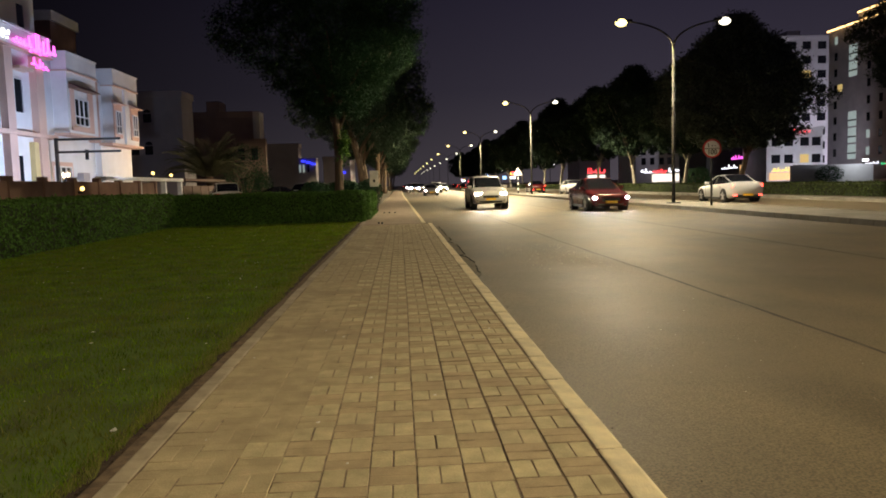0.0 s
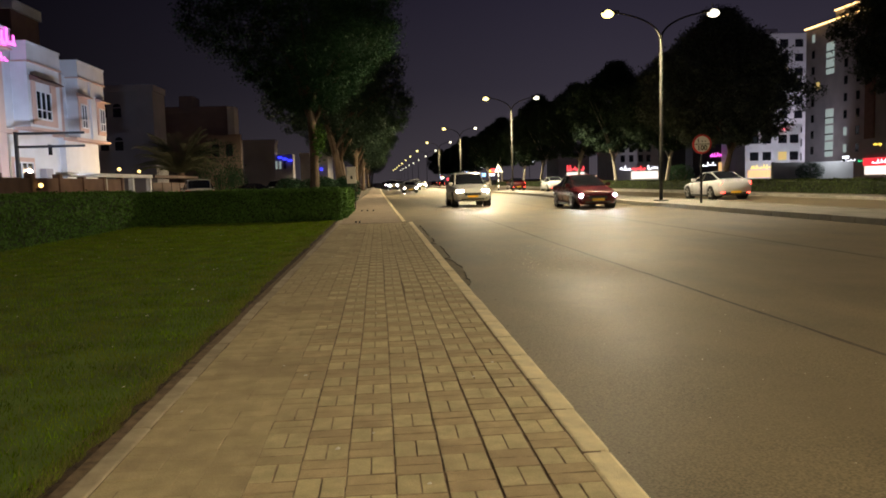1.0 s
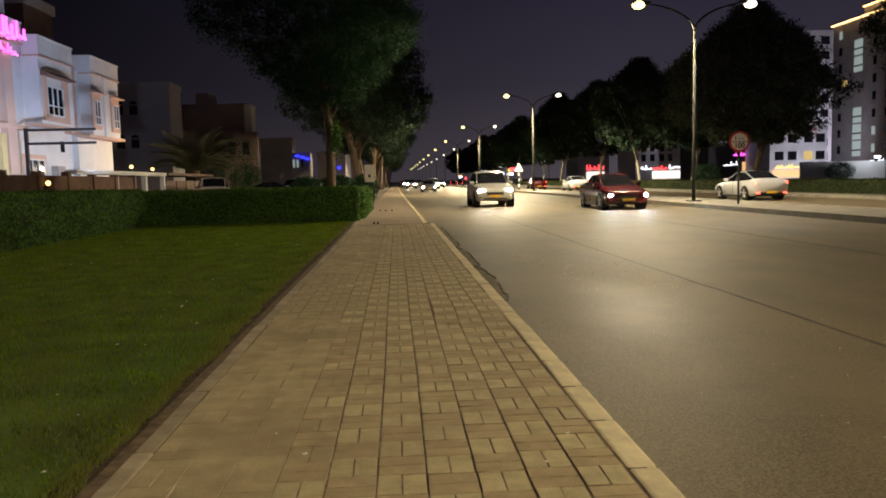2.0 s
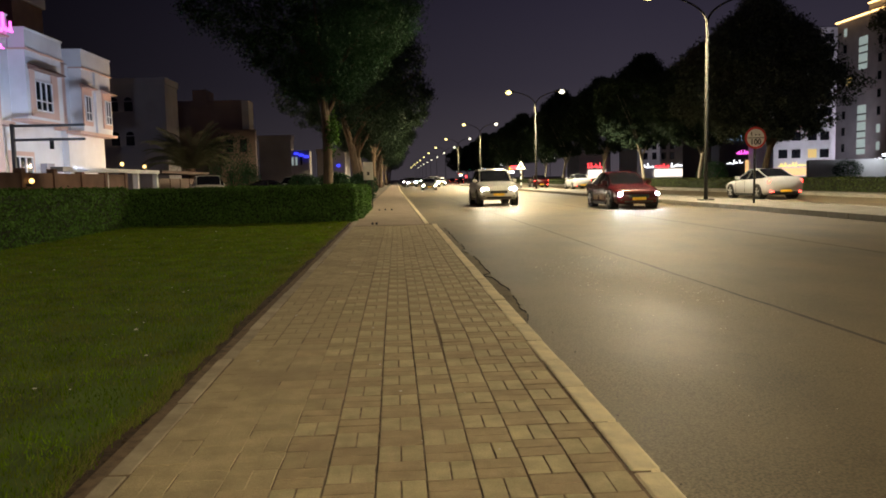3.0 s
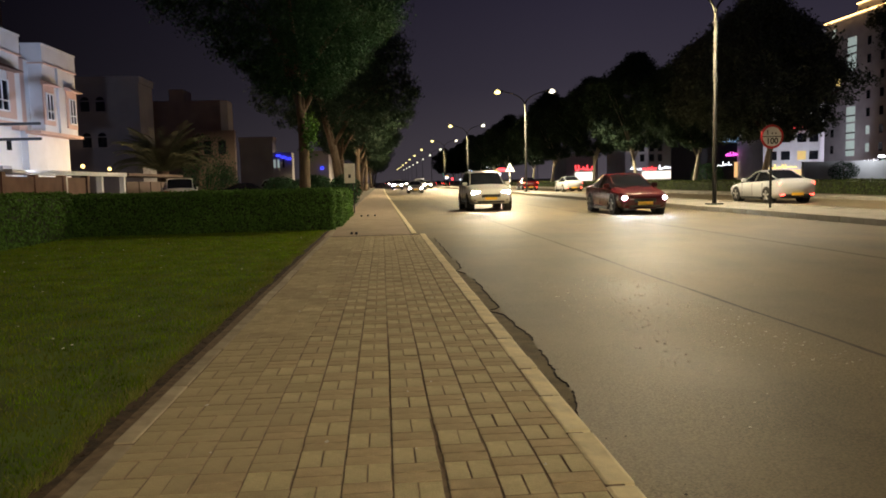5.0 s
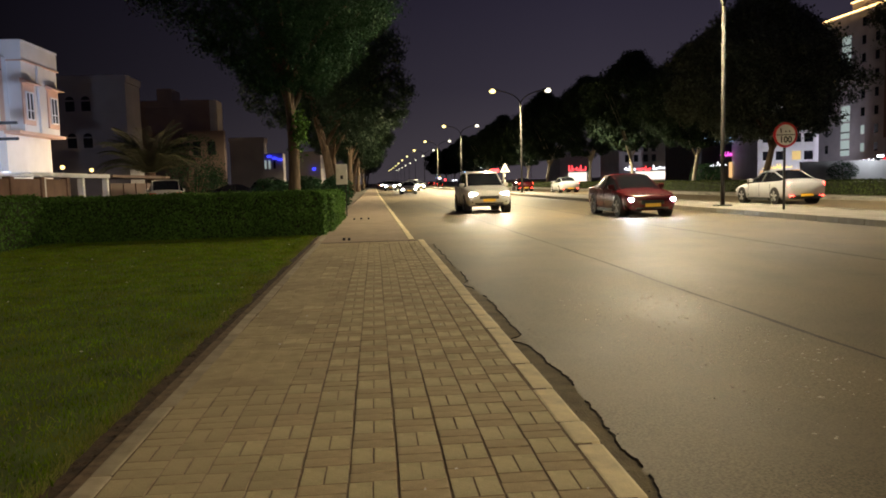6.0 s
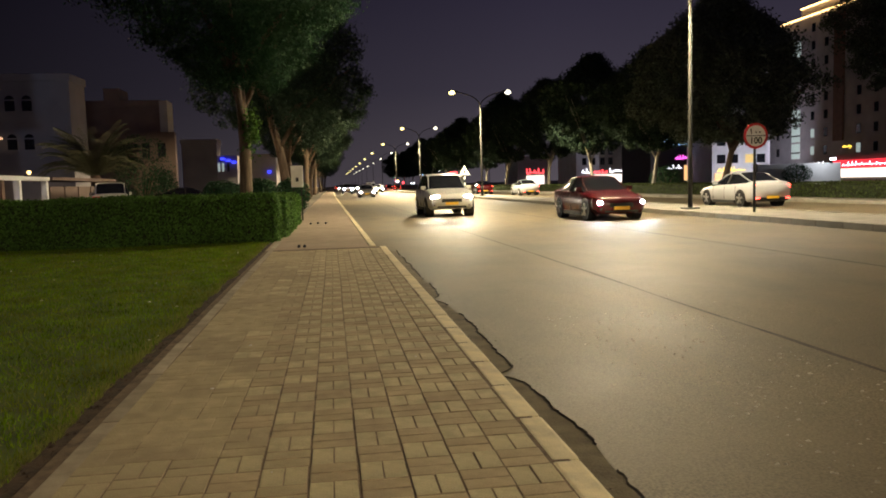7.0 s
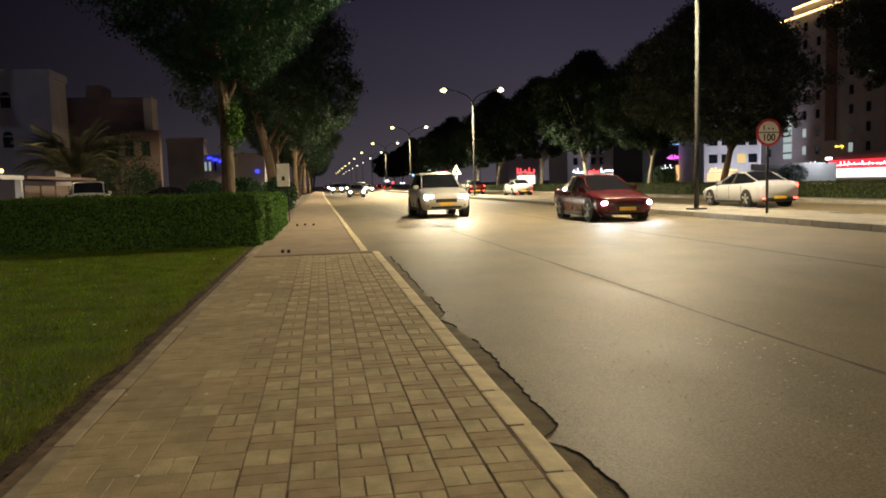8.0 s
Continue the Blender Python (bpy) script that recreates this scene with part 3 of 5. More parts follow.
for i, (x, y, sc) in enumerate(((-2.6, 70, 1.0), (-2.2, 86, 1.02), (-2.5, 104, 1.0), (-2.2, 124, 1.05), (-2.4, 148, 1.0), (-2.0, 176, 1.0), (-2.2, 210, 1.0), (-2.0, 250, 1.0))):
    copy_thing(t2, pose(x, y, -0.05, 0, 0, 77 * i + 40) @ Matrix.Scale(sc, 4))

r1 = tagged(tree_mesh(37, 4.0, 0.22, (0.9, 0), (3.6, 12.9, 7.2, 6.6, 3.4, -0.2, 0), 1300, 90, 0.12, M["leaf_dark"], M["bark"]), "broad dark spreading tree with a leaning trunk", "tree", "trees beyond the far carriageway")
r1.matrix_world = pose(26.0, 55.8, -0.05)
r2 = tagged(tree_mesh(41, 4.2, 0.18, (-0.8, 0), (3.9, 12.6, 6.4, 7.6, 2.2, 0, 0), 800, 70, 0.13, M["leaf_mid"], M["bark_pale"]), "broad dark tree with pale forked trunks", "tree", "trees beyond the far carriageway")
r2.matrix_world = pose(25.0, 78.0, -0.05, 0, 0, 30)
for i, (x, y) in enumerate(((25.5, 95), (24.5, 113), (25.5, 131), (25, 150), (25.5, 170), (25, 192), (25.5, 216), (25, 242), (25.5, 270), (25, 300))):
    copy_thing(r2, pose(x, y, -0.05, 0, 0, 67 * i + 100) @ Matrix.Scale(1.0 + 0.06 * math.sin(i * 2.3), 4))
copy_thing(r2, pose(25.8, 66.5, -0.05, 0, 0, 200) @ Matrix.Scale(0.9, 4))
r0 = tagged(tree_mesh(53, 9.0, 0.3, (-1.0, 0), (8.0, 19.0, 7.0, 12.5, 3.0, -1.0, 0), 700, 70, 0.14, M["leaf_dark"], M["bark"]), "tall dark tree standing before the apartment block", "tree", "trees beyond the far carriageway")
r0.matrix_world = pose(48.6, 66.0, -0.05)


# ---------------------------------------------------------------- street lamps
def street_lamp():
    ob = thing("street_lamp", (0, 0, 0), "tall galvanised twin-arm street lamp, lit, on the median", "street lamp", "street lamps on the median")
    part("base_plate", box(-0.26, 0.26, -0.26, 0.26, 0, 0.05, 0.01), M["steel"], ob)
    part("pole", tube([(0, 0, 0.03), (0, 0, 2.0), (0, 0, 7.45)], [0.085, 0.075, 0.055], 14), M["steel"], ob, smooth=True)
    for s, lens in ((-1, "lamp_warm"), (1, "lamp_cool")):
        pts = [(s * (0.02 + (ARM - 0.45) * (1 - math.cos(u * 1.25)) / (1 - math.cos(1.25))), 0, 7.3 + 1.15 * math.sin(u * 1.25) / math.sin(1.25)) for u in np.linspace(0, 1, 12)]
        part("arm", tube(pts, [0.05 - 0.015 * i / 11 for i in range(12)], 8), M["steel"], ob, smooth=True)
        xs = sorted((s * (ARM - 0.5), s * (ARM + 0.25)))
        hd = part("lamp_head", box(xs[0], xs[1], -0.14, 0.14, HEAD_Z - 0.08, HEAD_Z + 0.05, 0.04), M["steel"], ob)
        bm = bmesh.new()
        bmesh.ops.create_uvsphere(bm, u_segments=14, v_segments=8, radius=1, matrix=Matrix.Translation((s * ARM, 0, HEAD_Z - 0.09)) @ Matrix.Diagonal((0.28, 0.24, 0.18, 1)))
        part("lens", bm, M[lens], hd, "glowing lens", smooth=True)
    return ob


lamp = street_lamp()
lamp.matrix_world = pose(LAMP_X, LAMP_Y[2], -0.005)
for i, ly in enumerate(LAMP_Y):
    if i != 2:
        copy_thing(lamp, pose(LAMP_X, ly, -0.005) @ Matrix.Diagonal((1, 1, 1.0 if i < 3 else 1.055 if i == 3 else 1.1, 1)))


# ---------------------------------------------------------------- road signs
def disc(r, y0, y1, z, seg=40):
    return prism([(r * math.cos(2 * math.pi * k / seg), z + r * math.sin(2 * math.pi * k / seg)) for k in range(seg)], "y", y0, y1)


def writing(name, body, size, at, material, parent):
    cu = bpy.data.curves.new(name, "FONT")
    cu.body, cu.size, cu.align_x, cu.align_y, cu.extrude = body, size, "CENTER", "CENTER", 0.002
    cu.offset = 0.006
    cu.materials.append(material)
    ob = new(name, cu)
    ob.parent = parent
    ob.matrix_local = pose(*at, 90, 0, 0)
    return ob


sg = thing("speed_limit_sign", (13.38, 30.95, -0.005), "round white speed limit sign with red rim on grey post", "road sign")
part("post", tube([(0, 0.03, 0), (0, 0.03, 2.7)], [0.04, 0.04], 12), M["steel"], sg, smooth=True)
SZ = 2.38
plate = part("sign_plate", disc(0.40, -0.03, -0.01, SZ), M["sign_red"], sg, "red rimmed disc")
part("sign_face", disc(0.325, -0.036, -0.03, SZ), M["sign_white"], plate, "white sign face")
part("divider", box(-0.325, 0.325, -0.041, -0.036, SZ - 0.012, SZ + 0.012), M["black"], plate)
writing("number", "100", 0.28, (0, -0.042, SZ - 0.155), M["black"], plate)
part("digit", prism([(-0.16, SZ + 0.06), (-0.135, SZ + 0.06), (-0.15, SZ + 0.22), (-0.185, SZ + 0.20)], "y", -0.041, -0.036), M["black"], plate)
for dx in (0.0, 0.13):
    part("digit", prism([(dx - 0.03, SZ + 0.11), (dx, SZ + 0.08), (dx + 0.03, SZ + 0.11), (dx, SZ + 0.14)], "y", -0.041, -0.036), M["black"], plate)

ws = thing("warning_sign", (13.2, 81.9, -0.005), "white triangular warning sign on a black and white banded post", "road sign")
for i in range(6):
    part("post_band", tube([(0, 0, 0.3 * i), (0, 0, 0.3 * i + 0.3)], [0.06, 0.06], 10), M["black" if i % 2 == 0 else "sign_white"], ws)
tri = [(-0.5, 1.95), (0.5, 1.95), (0, 2.85)]
wp = part("sign_plate", prism(tri, "y", -0.08, -0.06), M["sign_white"], ws)
part("symbol", prism([(-0.12, 2.08), (0.12, 2.08), (0.05, 2.45), (-0.05, 2.45)], "y", -0.086, -0.08), M["black"], wp)

ub = thing("notice_board", (-0.95, 36.4, -0.03), "cream notice board on two posts with a small dark marking", "board")
for dx in (-0.14, 0.14):
    part("post", box(dx - 0.02, dx + 0.02, -0.02, 0.02, 0, 1.3), M["steel"], ub)
bd = part("board", box(-0.21, 0.21, -0.06, -0.02, 1.22, 1.98, 0.008), M["box_white"], ub)
part("marking", box(-0.05, 0.05, -0.066, -0.06, 1.42, 1.56), M["black"], bd)


# ---------------------------------------------------------------- villa beside the road
def window(parent, face, u, z0, z1, w, out, bars=1, glass="glass", frame="frame_white", sill=True):
    """A framed window on a wall. face 'e': the wall looks to +x at x = out, u along y; 's': it looks to -y at y = out, u along x."""
    if face == "e":
        bx = lambda a, b, d0, d1, c, d: box(out + d0, out + d1, a, b, c, d)
    elif face == "w":
        bx = lambda a, b, d0, d1, c, d: box(out - d1, out - d0, a, b, c, d)
    else:
        bx = lambda a, b, d0, d1, c, d: box(a, b, out - d1, out - d0, c, d)
    win = part("window", bx(u - w / 2, u + w / 2, 0.004, 0.02, z0, z1), M[glass], parent, "dark glazed window" if glass == "glass" else "lit window")
    if frame:
        t = 0.07
        part("frame", bx(u - w / 2 - t, u - w / 2, 0.004, 0.07, z0 - t, z1 + t), M[frame], win)
        part("frame", bx(u + w / 2, u + w / 2 + t, 0.004, 0.07, z0 - t, z1 + t), M[frame], win)
        part("frame", bx(u - w / 2, u + w / 2, 0.004, 0.07, z1, z1 + t), M[frame], win)
        part("frame", bx(u - w / 2, u + w / 2, 0.004, 0.07, z0 - t, z0), M[frame], win)
        for k in range(bars):
            c = u - w / 2 + w * (k + 1) / (bars + 1)
            part("bar", bx(c - 0.04, c + 0.04, 0.02, 0.06, z0, z1), M[frame], win)
        if bars:
            part("bar", bx(u - w / 2, u + w / 2, 0.02, 0.055, z0 + (z1 - z0) * 0.3, z0 + (z1 - z0) * 0.3 + 0.06), M[frame], win)
    return win


villa = thing("villa", (0, 0, -0.03), "two-storey white villa with salmon reveals, floodlit at night", "house")
VX = -17.8
part("wall", box(-32, VX - 0.25, 27, 41.0, 0, 8.3), M["white_paint"], villa)
part("wall", box(-32, VX - 0.45, 41.0, 47.4, 0, 8.0), M["white_paint"], villa)
part("wall", box(-32, VX - 0.1, 47.4, 52.6, 0, 8.0), M["white_paint"], villa)
# projecting upper storeys
part("bay", box(VX - 0.45, VX + 0.35, 42.05, 46.0, 4.6, 7.9), M["white_paint"], villa)
part("bay_soffit", box(VX - 0.5, VX + 0.4, 42.0, 46.05, 4.48, 4.6), M["salmon"], villa)
part("bay", box(VX - 0.1, VX + 0.6, 47.95, 52.2, 4.35, 7.85), M["white_paint"], villa)
part("bay_soffit", box(VX - 0.1, VX + 0.68, 47.2, 52.8, 4.2, 4.35), M["salmon"], villa)
part("bay_return", box(VX - 0.1, VX + 0.2, 52.2, 53.2, 4.35, 8.4), M["white_paint"], villa)
# salmon surrounds and piers
for a_, b_ in ((42.35, 42.8), (44.66, 45.3)):
    part("surround", box(VX + 0.35, VX + 0.42, a_, b_, 4.75, 7.0), M["salmon"], villa)
part("surround", box(VX + 0.35, VX + 0.42, 42.8, 44.66, 4.75, 5.02), M["salmon"], villa)
part("hood", prism([(VX + 0.35, 7.0), (VX + 0.85, 7.0), (VX + 0.82, 7.06), (VX + 0.35, 7.3)], "y", 42.25, 45.4), M["brown_wall"], villa)
window(villa, "e", 43.73, 5.12, 6.5, 1.75, VX + 0.35, 2)
for wy in (48.45, 51.4):
    part("surround", box(VX + 0.6, VX + 0.68, wy - 0.65, wy + 0.65, 4.7, 6.75), M["salmon"], villa)
    part("hood", prism([(VX + 0.6, 6.75), (VX + 1.05, 6.75), (VX + 1.02, 6.8), (VX + 0.6, 7.0)], "y", wy - 0.75, wy + 0.75), M["salmon"], villa)
    window(villa, "e", wy, 5.0, 6.3, 0.7, VX + 0.68, 1)
part("pier", box(VX + 0.6, VX + 0.72, 49.6, 50.15, 4.35, 7.85), M["white_paint"], villa)
part("pier", box(VX - 0.44, VX - 0.05, 46.5, 47.35, 4.35, 8.0), M["salmon"], villa)
for py, pw in ((29.0, 0.9), (33.2, 0.9), (36.2, 0.7), (39.2, 0.8)):
    part("pier", box(VX - 0.25, VX + 0.1, py, py + pw, 0, 8.2), M["salmon"], villa)
window(villa, "e", 37.9, 5.3, 6.9, 0.8, VX - 0.24, 0)
window(villa, "e", 31.6, 5.3, 6.9, 1.4, VX - 0.24, 1)
part("hood", box(VX - 0.25, VX + 0.3, 37.2, 38.6, 7.3, 7.45), M["salmon"], villa)
part("pier", box(VX - 0.24, VX + 0.02, 38.7, 39.15, 0, 3.9), M["ochre"], villa)
part("door", box(VX - 0.24, VX - 0.2, 36.95, 37.9, 0, 3.2), M["glass"], villa, "dark glazed door")
part("string_course", box(VX - 0.25, VX + 0.2, 27, 41.0, 4.15, 4.35), M["salmon"], villa)
# parapets with cornices
for a, b, x, z0 in ((27, 41.2, VX + 0.05, 8.3), (42.0, 46.1, VX + 0.4, 7.9), (47.9, 52.25, VX + 0.65, 7.85)):
    part("cornice", box(VX - 0.6, x + 0.07, a, b, z0, z0 + 0.07), M["salmon"], villa)
    part("parapet", box(VX - 0.4, x, a + 0.03, b - 0.03, z0 + 0.07, z0 + 0.97), M["white_paint"], villa)
    part("coping", box(VX - 0.45, x + 0.05, a, b, z0 + 0.97, z0 + 1.06), M["white_paint"], villa)
part("parapet", box(VX - 0.9, VX - 0.47, 41.2, 47.9, 8.0, 8.8), M["white_paint"], villa)
# rooms on the roof
part("stair_tower", box(-24, -20.5, 47.6, 51.2, 8.0, 11.8), M["brown_wall"], villa, "brown roof tower")
part("tower_coping", box(-24.1, -20.35, 47.5, 51.35, 11.8, 12.4), M["white_paint"], villa)
part("roof_room", box(-30, -19.6, 34.0, 43.6, 8.0, 12.6), M["white_paint"], villa)
window(villa, "e", 42.0, 9.2, 11.4, 0.7, -19.6, 0, frame=None)
part("roof_screen", box(-20.6, -19.2, 28.0, 35.5, 9.4, 11.2), M["grey_wall"], villa)
# ground floor openings
part("surround", box(VX - 0.45, VX - 0.38, 41.3, 43.9, 0.6, 3.05), M["salmon"], villa)
window(villa, "e", 42.6, 1.2, 2.75, 1.9, VX - 0.38, 2)
window(villa, "e", 46.1, 3.3, 3.9, 0.5, VX - 0.45, 0, frame=None)
part("air_conditioner", box(VX - 0.45, VX - 0.1, 44.6, 45.5, 2.0, 2.5, 0.03), M["grey_wall"], villa)
# carport frame of black steel
cp = thing("carport_frame", (0, 0, -0.03), "black steel carport frame before the villa", "carport")
part("post", box(-17.55, -17.4, 40.3, 40.45, 0, 4.2), M["black"], cp)
for zz in (4.05, 3.4):
    for yy in (40.3,):
        part("beam", box(-17.4, -14.2, yy, yy + 0.12, zz, zz + 0.12), M["black"], cp)


def letter_run(name, at, axis, length, height, material, n, parent=None, label="", category="sign", seed=1):
    """Plain shapes in the colour and size of a row of lit lettering."""
    rg = random.Random(seed)
    ob = thing(name, at, label, category) if parent is None else parent
    step = length / n
    th = max(height * 0.13, 0.05)
    for i in range(n):
        u, w = i * step, step * rg.uniform(0.7, 0.95)
        stem = rg.choice((0.5, 0.75, 1.0, 0.45)) * height
        su = u + w * rg.choice((0.05, 0.5, 0.8))
        bm = bmesh.new()
        zb_ = height * rg.choice((0.1, 0.25, 0.25))
        for u0, u1, z0, z1 in ((u, u + w, zb_, zb_ + th), (su, su + th, zb_ + th, max(stem, zb_ + 2 * th))) + (((u + w * 0.3, u + w * 0.3 + th, 0, th * 0.8),) if rg.random() < 0.4 and zb_ > th else ()):
            if axis == "y":
                box(-0.03, 0.03, u0, u1, z0, z1, 0.0, bm)
            else:
                box(u0, u1, -0.03, 0.03, z0, z1, 0.0, bm)
        part("letter", bm, material, ob)
    return ob


letter_run("salon_sign", (VX + 0.2, 37.0, 8.25), "y", 4.4, 1.0, M["neon_pink"], 9, label="glowing pink and white lit lettering on the villa", seed=4)
letter_run("salon_sign", (VX + 0.2, 38.6, 7.55), "y", 1.9, 0.5, M["neon_pink"], 5, label="small glowing pink lit lettering on the villa", seed=5)
letter_run("salon_sign", (VX + 0.2, 35.9, 8.5), "y", 0.8, 0.8, M["neon_white"], 2, label="white lit emblem beside the pink lettering", seed=6)

# boundary wall of the yard
bw = thing("boundary_wall", (0, 0, -0.03), "brown rendered boundary wall with pillars and pale coping", "wall", kind="structure")
for k in range(11):
    y0 = 14 + 2.6 * k
    part("panel", box(-13.38, -13.22, y0, y0 + 2.3, 0, 1.78), M["fence_brown"], bw)
    part("pillar", box(-13.45, -13.15, y0 + 2.3, y0 + 2.6, 0, 1.95, 0.01), M["fence_brown"], bw)
cpy = thing("yard_canopy", (0, 0, -0.03), "low white canopy beam on posts with warm lights", "canopy")
part("beam", box(-13.6, -13.1, 35.2, 47.6, 1.86, 2.05), M["white_paint"], cpy)
for yy in (40.0, 44.2, 47.4):
    part("post", box(-13.45, -13.2, yy, yy + 0.25, 0, 1.86), M["white_paint"], cpy)
for k in range(5):
    y0 = 47.9 + 2.1 * k
    part("panel", box(-13.38, -13.22, y0, y0 + 1.9, 0, 1.6), M["tan_wall"], cpy)
part("roof", box(-15.0, -13.0, 47.7, 58.5, 1.9, 2.05), M["tan_wall"], cpy)
for i, (x, y, z) in enumerate(((-13.0, 41.5, 2.25), (-13.2, 45.4, 2.2), (-13.0, 32.3, 1.45))):
    wlp = thing("wall_lamp", (x, y, z), "small glowing warm wall lamp", "lamp", "yard lamps")
    bm = bmesh.new()
    bmesh.ops.create_uvsphere(bm, u_segments=12, v_segments=8, radius=0.09)
    part("globe", bm, M["bulb"], wlp, smooth=True)
    part("bracket", box(-0.2, 0, -0.03, 0.03, -0.2, -0.1), M["dark_metal"], wlp)
# added lamp without a fixture, above the canopy roof, brightens the palm
d = bpy.data.lights.new("palm_fill_light", "POINT")
d.energy, d.color, d.shadow_soft_size = 900, (1.0, 0.72, 0.45), 0.1
new("palm_fill_light", d).location = (-13.4, 54.0, 2.6)


# ---------------------------------------------------------------- houses and blocks further off
def block(name, x0, x1, y0, y1, h, wall, label, category="building", roof=0.6):
    ob = thing(name, (0, 0, -0.03), label, category)
    part("wall", box(x0, x1, y0, y1, 0, h), M[wall], ob)
    part("parapet", box(x0 - 0.12, x1 + 0.12, y0 - 0.12, y1 + 0.12, h, h + roof), M[wall], ob)
    return ob


def arched(parent, x, y, z, w, h):
    pts = [(x - w / 2, z), (x + w / 2, z)] + [(x + w / 2 * math.cos(a), z + h + w / 2 * math.sin(a)) for a in np.linspace(0, math.pi, 9)]
    wn_ = part("window", prism(pts, "y", y - 0.03, y - 0.004), M["glass"], parent, "dark arched window")
    part("sill", box(x - w / 2 - 0.1, x + w / 2 + 0.1, y - 0.12, y - 0.004, z - 0.12, z), M["grey_wall"], wn_)
    part("bar", box(x - w / 2, x + w / 2, y - 0.06, y - 0.03, z + h - 0.05, z + h + 0.05), M["grey_wall"], wn_)


b2 = block("house", -34, -20.6, 75, 79, 10.4, "grey_wall", "dark grey rendered house with arched windows", "house")
for x in (-30.5, -28.5, -25.2, -23.9):
    for z in (4.9, 8.0):
        arched(b2, x, 75, z, 0.75, 0.9)
b3 = block("house", -25, -15.4, 84, 88, 9.2, "tan_wall", "dark reddish brown house with stepped parapet", "house")
part("stair_tower", box(-20.4, -19.0, 83.8, 87, 9.2, 10.9), M["tan_wall"], b3)
part("corner_pier", box(-15.4, -14.7, 83.4, 86, 0, 9.7), M["grey_wall"], b3)
part("wing", box(-17.5, -14.0, 82.5, 83.3, 0, 6.7), M["tan_wall"], b3)
for z in (1.2, 4.4):
    for x in (-16.6, -15.2):
        window(b3, "s", x, z, z + 1.3, 0.7, 82.5, 0, frame=None)
b4 = block("house", -18.2, -13.9, 108, 111, 7.0, "grey_wall", "low dark house with blue lights along its eaves", "house")
part("wing", box(-13.9, -11.5, 108.2, 111, 0, 5.5), M["grey_wall"], b4)
for k in range(3):
    part("blue_light", box(-13.5 + 0.68 * k, -12.95 + 0.68 * k, 107.95, 108.1, 4.98 - 0.22 * k, 5.2 - 0.22 * k), M["neon_blue"], b4, "glowing blue light")
for x in (-13.75, -13.25, -12.6):
    window(b4, "s", x, 3.5, 4.6, 0.26, 108.2, 0, "win_pale" if x < -13 else "glass", None)
part("blue_light", box(-8.6, -8.2, 119, 119.2, 3.4, 3.7), M["neon_blue"], block("house", -11.6, -7.4, 119.3, 132, 5.5, "grey_wall", "small dark house behind the trees", "house"))

# apartment block with the lit stair, facing the road
AX = 86.0
ap = block("apartment_building", AX, 112, 88, 147, 28.6, "grey_wall", "tall grey apartment block with a lit stairwell and roof strip", "apartment building", 0.5)
part("roof_strip", box(AX - 0.4, AX - 0.15, 100, 147.2, 28.95, 29.15), M["led_roof"], ap, "glowing warm roof light strip")
part("penthouse", box(AX + 1.0, 106, 100, 139, 29.1, 30.9), M["grey_wall"], ap)
part("roof_strip", box(AX + 0.7, AX + 0.95, 100, 139, 30.95, 31.15), M["led_roof"], ap, "glowing warm roof light strip")
part("dark_bay", box(AX - 0.3, AX, 125.6, 128.1, 6.5, 28.4), M["brown_wall"], ap)
for k in range(8):
    z = 4.4 + 3.1 * k
    for yy in (144.5, 134.0, 130.4, 122.0, 118.0, 113.0, 108.0):
        lit = (k, yy) in ((0, 122.0), (1, 134.0), (0, 134.0), (4, 118.0), (1, 113.0), (7, 144.5))
        window(ap, "w", yy, z, z + 1.5, 1.0, AX, 0, "win_pale" if lit else "glass", None)
    if k in (0, 1, 2, 5, 6):
        window(ap, "w", 138.9, z - 0.6, z + 2.2, 2.6, AX, 0, "win_pale", None)
        part("landing", box(AX - 0.1, AX - 0.03, 137.6, 140.2, z + 0.4, z + 0.65), M["dark_metal"], ap)
window(ap, "w", 143.0, 16.9, 18.3, 1.6, AX, 0, "win_yellow", None)
part("shop_front", box(AX - 2, AX, 92, 125.6, 0, 4.0), M["grey_wall"], ap)
part("lit_shop_window", box(AX - 2.1, AX - 2.0, 93, 125, 0.3, 1.7), M["shop_glow"], ap, "brightly lit shop window")
part("sign_board", box(AX - 2.3, AX - 2.1, 93, 125.2, 1.8, 3.1), M["board_red"], ap, "glowing red shop sign board")
letter_run("shop_sign", (AX - 2.33, 95, 2.1), "y", 28, 0.7, M["neon_white"], 30, label="pale plain lettering on the red shop sign", seed=9)
letter_run("shop_sign", (AX - 0.04, 123.6, 5.0), "y", 2.4, 1.2, M["neon_yellow"], 2, label="yellow lit box sign on the block", seed=10)
letter_run("shop_sign", (AX - 0.04, 126.0, 2.5), "y", 4.0, 0.5, M["neon_green"], 5, label="green lit sign beside the shops", seed=11)
letter_run("shop_sign", (AX - 0.04, 130.8, 2.7), "y", 4.6, 0.4, M["neon_white"], 6, label="white lit sign beside the shops", seed=12)
# white tower behind
wt = block("apartment_building", 78, 97, 165, 185, 31.2, "white_paint", "tall white apartment tower with dark square windows", "apartment building")
part("roof_room", box(88.5, 91.5, 168, 176, 31.8, 33.4), M["white_paint"], wt)
for k in range(9):
    for x in (80.8, 84.4, 88.0, 91.4, 94.9):
        window(wt, "s", x, 3.6 + 3.15 * k, 5.3 + 3.15 * k, 1.9, 165, 0, "win_yellow" if (k, x) in ((6, 91.4),) else "glass", None)
# spot with no fixture, added to brighten the white tower's front
spot("tower_fill_light", (88, 150, 1.0), (88, 165, 16), 12000, (0.9, 0.82, 1.0), 130, 0.6)
